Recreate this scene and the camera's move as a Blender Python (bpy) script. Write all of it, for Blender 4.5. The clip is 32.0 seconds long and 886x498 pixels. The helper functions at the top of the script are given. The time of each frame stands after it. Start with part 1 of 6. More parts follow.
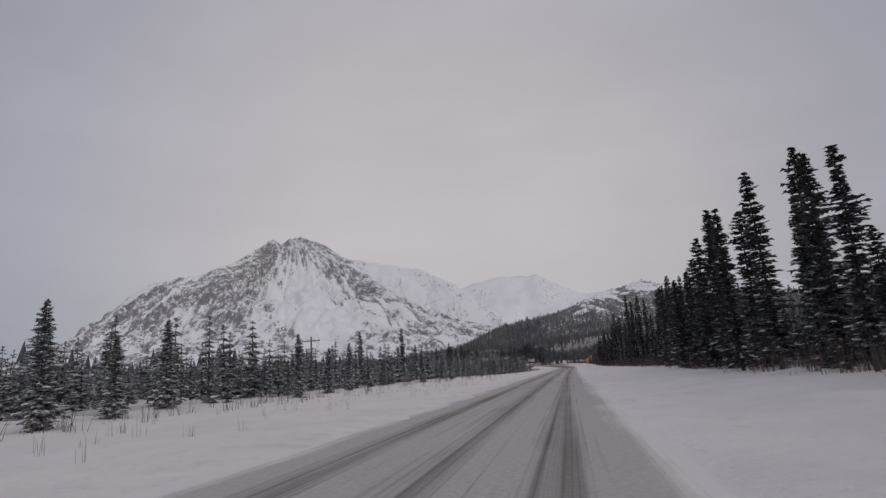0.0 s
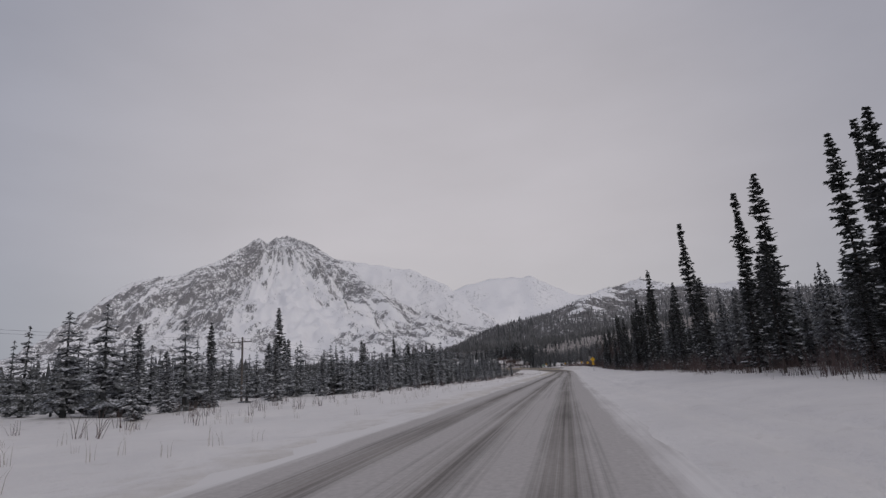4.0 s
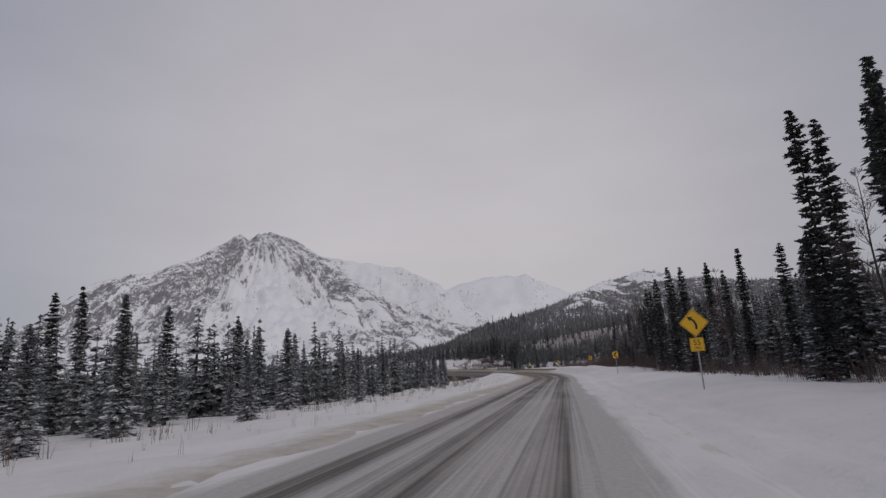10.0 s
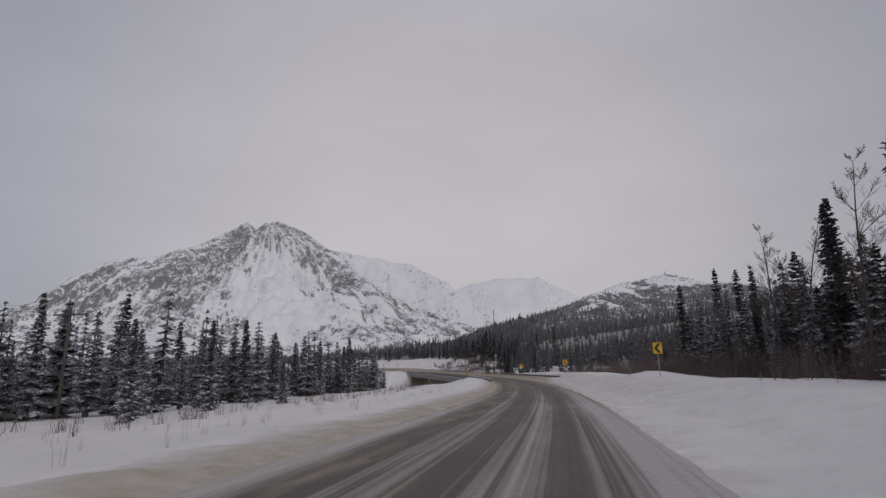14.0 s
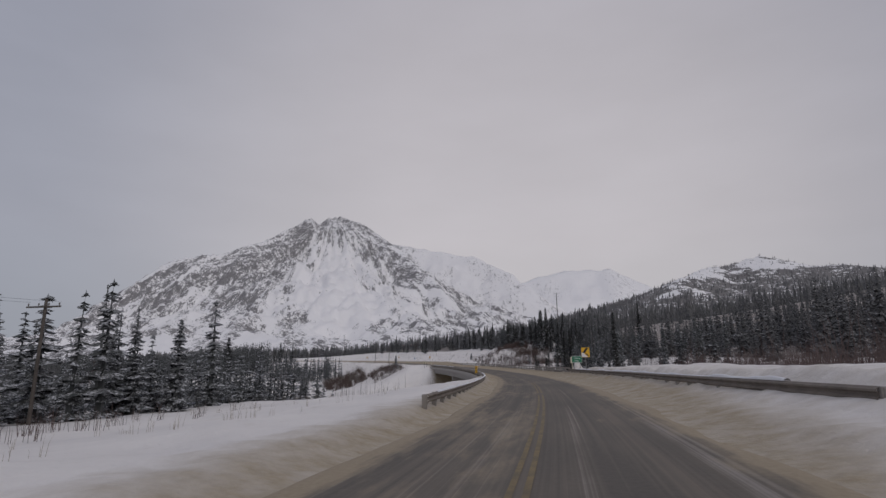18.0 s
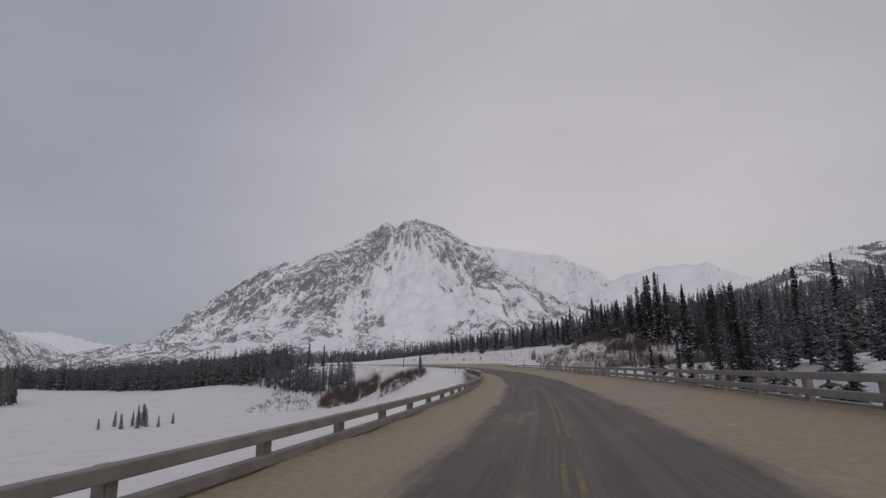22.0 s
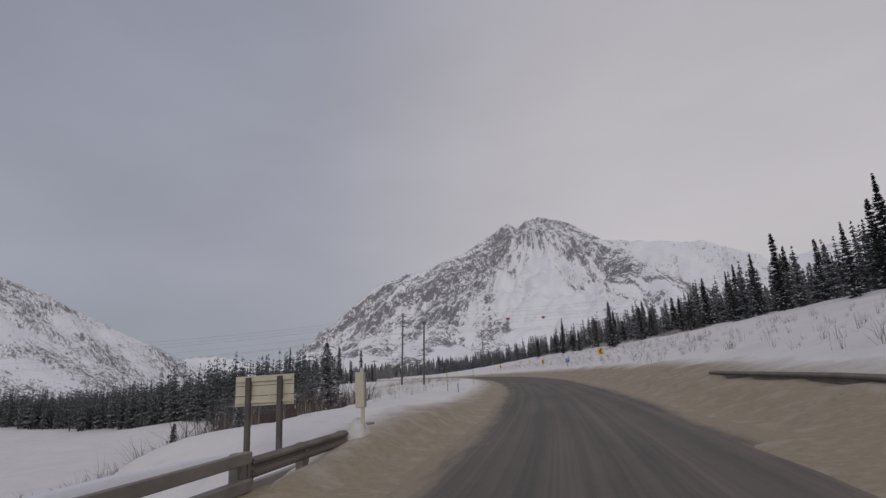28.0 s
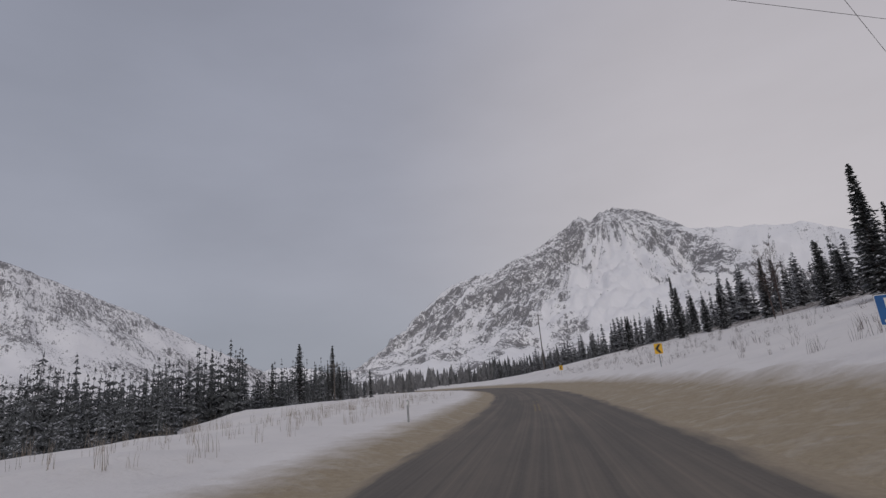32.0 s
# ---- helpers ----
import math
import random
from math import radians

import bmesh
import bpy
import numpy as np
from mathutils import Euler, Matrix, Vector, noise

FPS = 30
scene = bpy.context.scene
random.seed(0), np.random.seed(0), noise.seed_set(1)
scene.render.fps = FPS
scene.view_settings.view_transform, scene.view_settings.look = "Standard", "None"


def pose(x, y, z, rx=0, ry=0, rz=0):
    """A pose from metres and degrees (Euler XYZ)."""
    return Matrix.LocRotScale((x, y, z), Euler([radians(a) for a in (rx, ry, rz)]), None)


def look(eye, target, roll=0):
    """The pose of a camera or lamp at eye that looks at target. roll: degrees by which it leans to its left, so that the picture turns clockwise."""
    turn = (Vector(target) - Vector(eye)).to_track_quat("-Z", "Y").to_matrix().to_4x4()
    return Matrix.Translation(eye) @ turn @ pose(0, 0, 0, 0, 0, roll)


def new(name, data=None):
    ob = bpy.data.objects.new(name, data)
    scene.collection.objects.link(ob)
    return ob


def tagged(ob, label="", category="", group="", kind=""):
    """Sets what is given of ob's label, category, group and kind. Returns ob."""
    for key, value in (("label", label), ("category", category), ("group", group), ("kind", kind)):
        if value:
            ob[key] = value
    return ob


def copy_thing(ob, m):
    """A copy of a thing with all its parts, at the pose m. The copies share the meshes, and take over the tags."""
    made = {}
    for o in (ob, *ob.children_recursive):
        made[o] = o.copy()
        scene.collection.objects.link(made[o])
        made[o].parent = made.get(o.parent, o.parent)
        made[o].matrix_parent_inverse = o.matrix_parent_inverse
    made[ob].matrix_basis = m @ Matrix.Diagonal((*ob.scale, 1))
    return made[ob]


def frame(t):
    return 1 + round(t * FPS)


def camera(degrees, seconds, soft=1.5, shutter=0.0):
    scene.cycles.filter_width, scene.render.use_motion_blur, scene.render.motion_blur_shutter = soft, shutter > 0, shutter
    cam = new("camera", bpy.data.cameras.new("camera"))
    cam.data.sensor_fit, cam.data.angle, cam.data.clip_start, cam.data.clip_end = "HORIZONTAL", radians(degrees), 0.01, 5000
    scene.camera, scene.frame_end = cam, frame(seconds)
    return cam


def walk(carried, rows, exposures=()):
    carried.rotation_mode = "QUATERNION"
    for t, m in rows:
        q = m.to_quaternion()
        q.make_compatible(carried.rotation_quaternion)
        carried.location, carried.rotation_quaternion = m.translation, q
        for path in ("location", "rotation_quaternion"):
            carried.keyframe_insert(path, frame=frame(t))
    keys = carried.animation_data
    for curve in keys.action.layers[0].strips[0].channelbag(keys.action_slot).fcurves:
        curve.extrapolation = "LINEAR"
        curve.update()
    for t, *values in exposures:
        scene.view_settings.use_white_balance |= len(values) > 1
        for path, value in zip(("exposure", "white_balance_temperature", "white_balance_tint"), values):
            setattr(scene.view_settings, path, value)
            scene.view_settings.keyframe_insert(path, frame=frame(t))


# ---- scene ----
cam = camera(79.5, 32.0, soft=1.4)

# Rows of the drive: seconds, x, y, z, then the turn in degrees.
DRIVE = (
    (0, 0.00, 0.00, 1.45, 101.97, 3.42, -4.19), (0.5, 2.84, 9.34, 1.28, 102.03, 3.41, -4.28), (1, 5.70, 18.66, 1.11, 102.13, 3.43, -4.41),
    (1.5, 8.57, 27.98, 0.94, 102.16, 3.49, -4.40), (2, 11.43, 37.29, 0.76, 102.19, 3.35, -4.43), (2.5, 14.30, 46.59, 0.59, 102.21, 3.26, -4.53),
    (3, 17.20, 55.92, 0.42, 102.20, 3.36, -4.62), (3.5, 20.12, 65.28, 0.24, 102.23, 3.39, -4.68), (5.5, 31.98, 102.77, -0.47, 102.28, 3.54, -5.03),
    (6, 34.98, 112.13, -0.65, 102.31, 3.63, -5.14), (6.5, 38.02, 121.52, -0.83, 102.40, 3.76, -5.16), (7, 41.06, 130.94, -1.01, 102.48, 3.66, -5.18),
    (7.5, 44.12, 140.42, -1.20, 102.55, 3.65, -5.14), (8, 47.20, 149.94, -1.38, 102.56, 3.54, -5.20), (8.5, 50.28, 159.47, -1.57, 102.63, 3.67, -5.19),
    (9, 53.36, 168.98, -1.75, 102.62, 3.62, -5.22), (9.5, 56.40, 178.39, -1.93, 102.50, 3.69, -5.15), (10, 59.38, 187.63, -2.11, 102.42, 3.69, -5.05),
    (10.5, 62.30, 196.74, -2.29, 102.44, 3.47, -4.99), (11, 65.18, 205.80, -2.46, 102.38, 3.51, -4.89), (11.5, 68.04, 214.84, -2.63, 102.50, 3.34, -4.89),
    (12, 70.87, 223.82, -2.80, 102.62, 3.02, -4.82), (12.5, 73.64, 232.71, -2.97, 102.57, 2.68, -4.68), (13, 76.36, 241.56, -3.13, 102.63, 2.17, -4.54),
    (13.5, 79.04, 250.43, -3.29, 102.62, 1.48, -4.40), (14, 81.68, 259.36, -3.45, 102.57, 0.94, -4.11), (14.5, 84.23, 268.31, -3.60, 102.45, 0.43, -3.54),
    (16.5, 93.12, 304.47, -4.14, 102.06, 0.36, 0.00), (17, 94.98, 313.61, -4.25, 102.12, 0.30, 1.12), (17.5, 96.67, 322.81, -4.35, 102.19, 0.44, 2.13),
    (18, 98.21, 332.05, -4.44, 102.19, 0.68, 3.14), (18.5, 99.60, 341.35, -4.53, 102.32, 0.86, 4.21), (19, 100.82, 350.72, -4.60, 102.37, 0.83, 5.31),
    (19.5, 101.85, 360.18, -4.66, 102.35, 0.69, 6.52), (20, 102.68, 369.71, -4.71, 102.39, 0.93, 7.89), (20.5, 103.30, 379.24, -4.75, 102.54, 1.04, 9.07),
    (21, 103.73, 388.73, -4.77, 102.72, 1.20, 10.25), (21.5, 103.97, 398.17, -4.79, 102.74, 1.37, 11.33), (22, 104.05, 407.56, -4.79, 102.75, 1.12, 12.27),
    (22.5, 103.96, 416.88, -4.79, 102.95, 1.67, 13.49), (23, 103.68, 426.15, -4.77, 103.07, 1.69, 14.68), (23.5, 103.22, 435.38, -4.74, 103.15, 1.73, 15.90),
    (24, 102.56, 444.60, -4.70, 103.26, 1.83, 17.09), (24.5, 101.71, 453.83, -4.65, 103.32, 1.93, 18.31), (25, 100.67, 463.07, -4.59, 103.48, 2.30, 19.56),
    (25.5, 99.44, 472.29, -4.52, 103.61, 2.68, 20.84), (27.5, 92.68, 508.85, -4.11, 104.11, 3.35, 25.59), (28, 90.53, 517.91, -3.98, 104.25, 3.34, 26.86),
    (28.5, 88.17, 526.94, -3.84, 104.28, 3.19, 28.11), (29, 85.62, 535.92, -3.69, 104.49, 3.19, 29.36), (29.5, 82.88, 544.83, -3.52, 104.58, 3.53, 30.52),
    (30, 80.02, 553.65, -3.35, 104.80, 3.55, 31.34), (30.5, 77.06, 562.39, -3.17, 104.79, 3.49, 32.11), (31, 73.97, 571.07, -2.99, 104.99, 3.95, 33.06),
    (31.5, 70.76, 579.71, -2.80, 105.16, 4.32, 34.06), (32, 67.40, 588.29, -2.59, 105.33, 4.60, 35.19),
)
walk(cam, [(t, pose(x, y, z, rx, ry, rz)) for t, x, y, z, rx, ry, rz in DRIVE])

# ---- light: even overcast, the sun behind thick cloud, thinner cloud ahead ----
SUN_AZ, SUN_EL = radians(-150), radians(34)    # turn to the left of north, height
GLOW_AZ, GLOW_EL = radians(-3), radians(17)    # thinnest cloud


def sky_world():
    w = bpy.data.worlds.new("overcast_sky")
    scene.world = w
    w.use_nodes = True
    nt = w.node_tree
    nt.nodes.clear()
    N = lambda k: nt.nodes.new(k)
    out, bg = N("ShaderNodeOutputWorld"), N("ShaderNodeBackground")
    sky = N("ShaderNodeTexSky")
    sky.sky_type, sky.sun_disc = "NISHITA", False
    sky.sun_elevation, sky.sun_rotation = SUN_EL, -SUN_AZ
    sky.air_density, sky.dust_density, sky.ozone_density = 1.0, 4.0, 1.0
    co = N("ShaderNodeTexCoord")
    sep = N("ShaderNodeSeparateXYZ")
    nt.links.new(co.outputs["Generated"], sep.inputs[0])
    ramp = N("ShaderNodeValToRGB")
    e = ramp.color_ramp.elements
    e[0].position, e[0].color = 0.0, (0.345, 0.350, 0.385, 1)
    e[1].position, e[1].color = 0.75, (0.300, 0.303, 0.360, 1)
    m = e.new(0.22)
    m.color = (0.385, 0.378, 0.420, 1)
    nt.links.new(sep.outputs["Z"], ramp.inputs[0])
    # brighter, thinner cloud ahead
    gd = Vector((-math.sin(GLOW_AZ) * math.cos(GLOW_EL), math.cos(GLOW_AZ) * math.cos(GLOW_EL), math.sin(GLOW_EL)))
    sd = Vector((-math.sin(SUN_AZ) * math.cos(SUN_EL), math.cos(SUN_AZ) * math.cos(SUN_EL), math.sin(SUN_EL)))
    dot = N("ShaderNodeVectorMath")
    dot.operation = "DOT_PRODUCT"
    dot.inputs[1].default_value = gd
    nt.links.new(co.outputs["Generated"], dot.inputs[0])
    glow = N("ShaderNodeMapRange")
    glow.interpolation_type = "SMOOTHSTEP"
    glow.inputs["From Min"].default_value, glow.inputs["From Max"].default_value = 0.72, 1.0
    nt.links.new(dot.outputs["Value"], glow.inputs["Value"])
    # the cloud is thicker and bluer towards the west
    west = N("ShaderNodeMapRange")
    west.inputs["From Min"].default_value, west.inputs["From Max"].default_value = -0.95, -0.1
    west.inputs["To Min"].default_value, west.inputs["To Max"].default_value = 0.62, 1.0
    nt.links.new(sep.outputs["X"], west.inputs["Value"])
    map_ = N("ShaderNodeMapping")
    map_.inputs["Scale"].default_value = (1.4, 1.4, 4.0)
    nt.links.new(co.outputs["Generated"], map_.inputs[0])
    cl = N("ShaderNodeTexNoise")
    cl.inputs["Scale"].default_value, cl.inputs["Detail"].default_value = 1.6, 5
    nt.links.new(map_.outputs[0], cl.inputs["Vector"])
    cm = N("ShaderNodeMapRange")
    cm.inputs["From Min"].default_value, cm.inputs["From Max"].default_value = 0.3, 0.7
    cm.inputs["To Min"].default_value, cm.inputs["To Max"].default_value = 0.93, 1.06
    nt.links.new(cl.outputs[0], cm.inputs["Value"])
    mul = N("ShaderNodeVectorMath")
    mul.operation = "SCALE"
    nt.links.new(ramp.outputs[0], mul.inputs[0])
    nt.links.new(cm.outputs[0], mul.inputs["Scale"])
    tint = N("ShaderNodeMix")
    tint.data_type = "RGBA"
    tint.inputs["A"].default_value, tint.inputs["B"].default_value = (0.82, 0.87, 0.92, 1), (1, 1, 1, 1)
    wf = N("ShaderNodeMapRange")
    wf.inputs["From Min"].default_value, wf.inputs["From Max"].default_value = -0.85, -0.12
    nt.links.new(sep.outputs["X"], wf.inputs["Value"])
    nt.links.new(wf.outputs[0], tint.inputs["Factor"])
    m2 = N("ShaderNodeVectorMath")
    m2.operation = "MULTIPLY"
    nt.links.new(mul.outputs[0], m2.inputs[0])
    nt.links.new(tint.outputs["Result"], m2.inputs[1])
    gm = N("ShaderNodeVectorMath")
    gm.operation = "SCALE"
    gm.inputs[0].default_value = (0.125, 0.105, 0.085)
    nt.links.new(glow.outputs[0], gm.inputs["Scale"])
    add = N("ShaderNodeVectorMath")
    add.operation = "ADD"
    nt.links.new(m2.outputs[0], add.inputs[0])
    nt.links.new(gm.outputs[0], add.inputs[1])
    ns = N("ShaderNodeVectorMath")
    ns.operation = "SCALE"
    ns.inputs["Scale"].default_value = 0.004
    nt.links.new(sky.outputs[0], ns.inputs[0])
    ad2 = N("ShaderNodeVectorMath")
    ad2.operation = "ADD"
    nt.links.new(add.outputs[0], ad2.inputs[0])
    nt.links.new(ns.outputs[0], ad2.inputs[1])
    nt.links.new(ad2.outputs[0], bg.inputs["Color"])
    bg.inputs["Strength"].default_value = 1.0
    nt.links.new(bg.outputs[0], out.inputs[0])
    lamp = bpy.data.lights.new("sun", "SUN")
    lamp.energy, lamp.angle, lamp.color = 0.55, radians(40), (1.0, 0.97, 0.95)
    so = new("sun", lamp)
    so.matrix_world = look((0, 0, 300), Vector((0, 0, 300)) - sd)


sky_world()


# ---- materials ----
def nodes(name, rough=0.8, metal=0.0):
    m = bpy.data.materials.new(name)
    m.use_nodes = True
    b = m.node_tree.nodes["Principled BSDF"]
    b.inputs["Roughness"].default_value, b.inputs["Metallic"].default_value = rough, metal
    return m, m.node_tree, b


def add_noise(nt, scale, detail=5, stretch=None, world=True, rough=0.6):
    n = nt.nodes.new("ShaderNodeTexNoise")
    n.inputs["Scale"].default_value, n.inputs["Detail"].default_value, n.inputs["Roughness"].default_value = scale, detail, rough
    if world:
        src = nt.nodes.new("ShaderNodeNewGeometry").outputs["Position"]
    else:
        src = nt.nodes.new("ShaderNodeTexCoord").outputs["Object"]
    if stretch:
        mp = nt.nodes.new("ShaderNodeMapping")
        mp.inputs["Scale"].default_value = stretch
        nt.links.new(src, mp.inputs[0])
        src = mp.outputs[0]
    nt.links.new(src, n.inputs["Vector"])
    return n.outputs[0]


def remap(nt, value, a, b, lo=0.0, hi=1.0):
    r = nt.nodes.new("ShaderNodeMapRange")
    for k, v in zip(("From Min", "From Max", "To Min", "To Max"), (a, b, lo, hi)):
        r.inputs[k].default_value = v
    nt.links.new(value, r.inputs["Value"])
    return r.outputs[0]


def blend(nt, fac, a, b):
    x = nt.nodes.new("ShaderNodeMix")
    x.data_type = "RGBA"
    for key, v in (("Factor", fac), ("A", a), ("B", b)):
        if isinstance(v, (tuple, float, int)):
            x.inputs[key].default_value = (*v, 1) if isinstance(v, tuple) else v
        else:
            nt.links.new(v, x.inputs[key])
    return x.outputs["Result"]


def calc(nt, op, a, b=None):
    x = nt.nodes.new("ShaderNodeMath")
    x.operation = op
    x.use_clamp = False
    for i, v in enumerate((a, b)):
        if v is None:
            continue
        if isinstance(v, (float, int)):
            x.inputs[i].default_value = v
        else:
            nt.links.new(v, x.inputs[i])
    return x.outputs[0]


def bump(nt, b, height, strength, dist):
    n = nt.nodes.new("ShaderNodeBump")
    n.inputs["Strength"].default_value, n.inputs["Distance"].default_value = strength, dist
    nt.links.new(height, n.inputs["Height"])
    nt.links.new(n.outputs[0], b.inputs["Normal"])


def plain(name, c1, c2, scale=4.0, rough=0.8, metal=0.0, bumpy=0.3, dist=0.01, world=False, grain=12.0):
    """Two tones at two scales with fine relief."""
    m, nt, b = nodes(name, rough, metal)
    big = remap(nt, add_noise(nt, scale, 4, world=world), 0.35, 0.65)
    fine = add_noise(nt, scale * grain, 4, world=world)
    f = calc(nt, "ADD", calc(nt, "MULTIPLY", big, 0.6), calc(nt, "MULTIPLY", fine, 0.4))
    nt.links.new(blend(nt, f, c1, c2), b.inputs["Base Color"])
    if bumpy:
        bump(nt, b, fine, bumpy, dist)
    return m


def frosted(name, c1, c2, dust, scale=1.2, fine=9.0, world=False):
    """Needles with snow dust caught on the flatter sprays."""
    m, nt, b = nodes(name, 0.88)
    big = remap(nt, add_noise(nt, scale, 4, world=world), 0.35, 0.65)
    grain = add_noise(nt, scale * fine, 4, world=world)
    c = blend(nt, calc(nt, "ADD", calc(nt, "MULTIPLY", big, 0.6), calc(nt, "MULTIPLY", grain, 0.4)), c1, c2)
    sp = nt.nodes.new("ShaderNodeSeparateXYZ")
    nt.links.new(nt.nodes.new("ShaderNodeNewGeometry").outputs["Normal"], sp.inputs[0])
    flat = remap(nt, calc(nt, "ABSOLUTE", sp.outputs["Z"]), 0.15, 0.95)
    spot_ = calc(nt, "ADD", calc(nt, "MULTIPLY", flat, 0.30), calc(nt, "ADD", calc(nt, "MULTIPLY", grain, 0.75), calc(nt, "MULTIPLY", add_noise(nt, scale * 2.3, 3, world=world), 0.55)))
    c = blend(nt, remap(nt, spot_, 1.02 - dust, 1.20 - dust), c, (0.70, 0.71, 0.75))
    nt.links.new(c, b.inputs["Base Color"])
    return m


def attribute(nt, name):
    a = nt.nodes.new("ShaderNodeAttribute")
    a.attribute_name = name
    return a.outputs["Fac"]


def snow_ground():
    """Snow with sand thrown on it near the carriageway (vertex value 'sand') and a litter of twigs under trees ('litter')."""
    m, nt, b = nodes("snow_ground", 0.75)
    big = add_noise(nt, 0.25, 5)
    fine = add_noise(nt, 6.0, 6)
    clump = add_noise(nt, 1.4, 6)
    snow = blend(nt, remap(nt, big, 0.3, 0.7), (0.765, 0.735, 0.715), (0.865, 0.83, 0.80))
    sand = blend(nt, fine, (0.25, 0.195, 0.12), (0.46, 0.38, 0.265))
    sa = attribute(nt, "sand")
    sm = remap(nt, calc(nt, "ADD", sa, calc(nt, "MULTIPLY", calc(nt, "SUBTRACT", clump, 0.5), 0.8)), 0.06, 0.95)
    c = blend(nt, sm, snow, sand)
    li = attribute(nt, "litter")
    lm = remap(nt, calc(nt, "ADD", calc(nt, "MULTIPLY", li, 0.8), calc(nt, "SUBTRACT", clump, 0.62)), 0.25, 0.55)
    c = blend(nt, lm, c, (0.10, 0.075, 0.06))
    nt.links.new(c, b.inputs["Base Color"])
    h = calc(nt, "ADD", calc(nt, "MULTIPLY", clump, 1.0), calc(nt, "MULTIPLY", fine, 0.5))
    bump(nt, b, h, 0.8, 0.14)
    return m


def road_surface():
    """Asphalt with packed snow that thins out along the way, bare wheel tracks and sand. UV: metres along, metres across."""
    m, nt, b = nodes("winter_asphalt", 0.85)
    uv = nt.nodes.new("ShaderNodeUVMap").outputs[0]
    sp = nt.nodes.new("ShaderNodeSeparateXYZ")
    nt.links.new(uv, sp.inputs[0])
    across = sp.outputs["Y"]

    def streak(sx, sy, detail=5):
        mp = nt.nodes.new("ShaderNodeMapping")
        mp.inputs["Scale"].default_value = (sx, sy, 1)
        nt.links.new(uv, mp.inputs[0])
        n = nt.nodes.new("ShaderNodeTexNoise")
        n.inputs["Scale"].default_value, n.inputs["Detail"].default_value, n.inputs["Roughness"].default_value = 1.0, detail, 0.62
        nt.links.new(mp.outputs[0], n.inputs["Vector"])
        return n.outputs[0]
    lines, patch, grit = streak(0.016, 2.6, 6), streak(0.12, 0.6, 5), streak(9, 9, 4)
    # wheel tracks: four bare bands across the road
    tr = calc(nt, "ABSOLUTE", calc(nt, "SUBTRACT", calc(nt, "FRACT", calc(nt, "ADD", calc(nt, "DIVIDE", across, 1.85), 0.5)), 0.5))
    track = remap(nt, tr, 0.10, 0.32)
    lines = calc(nt, "ADD", calc(nt, "MULTIPLY", lines, 0.60), calc(nt, "MULTIPLY", streak(0.014, 10.0, 5), 0.40))
    mixv = calc(nt, "ADD", calc(nt, "MULTIPLY", lines, 2.0), calc(nt, "ADD", calc(nt, "MULTIPLY", track, 0.34), calc(nt, "MULTIPLY", patch, 0.5)))
    cover = attribute(nt, "snow")
    level = calc(nt, "ADD", mixv, calc(nt, "MULTIPLY", calc(nt, "SUBTRACT", cover, 0.5), 1.1))
    sm = remap(nt, level, 1.08, 1.62)
    asphalt = blend(nt, grit, (0.070, 0.061, 0.051), (0.128, 0.112, 0.095))
    asphalt = blend(nt, remap(nt, calc(nt, "ADD", calc(nt, "MULTIPLY", lines, 1.2), calc(nt, "MULTIPLY", patch, 0.6)), 0.80, 1.06), asphalt, (0.170, 0.143, 0.114))
    packed = blend(nt, grit, (0.36, 0.335, 0.318), (0.62, 0.58, 0.555))
    c = blend(nt, sm, asphalt, packed)
    c = blend(nt, remap(nt, calc(nt, "ADD", cover, calc(nt, "ADD", calc(nt, "MULTIPLY", calc(nt, "SUBTRACT", patch, 0.5), 1.3), calc(nt, "MULTIPLY", calc(nt, "SUBTRACT", lines, 0.5), 1.0))), 0.95, 1.35), c, (0.795, 0.765, 0.74))
    sa = attribute(nt, "sand")
    sandm = remap(nt, calc(nt, "ADD", sa, calc(nt, "ADD", calc(nt, "MULTIPLY", calc(nt, "SUBTRACT", patch, 0.5), 1.0), calc(nt, "MULTIPLY", calc(nt, "SUBTRACT", streak(0.5, 2.2, 5), 0.5), 1.0))), 0.35, 0.85)
    c = blend(nt, calc(nt, "MULTIPLY", sandm, 0.92), c, blend(nt, grit, (0.25, 0.195, 0.125), (0.43, 0.355, 0.25)))
    nt.links.new(c, b.inputs["Base Color"])
    nt.links.new(remap(nt, sm, 0, 1, 0.78, 0.9), b.inputs["Roughness"])
    bump(nt, b, calc(nt, "ADD", calc(nt, "MULTIPLY", lines, 0.6), calc(nt, "MULTIPLY", grit, 0.3)), 0.5, 0.03)
    return m


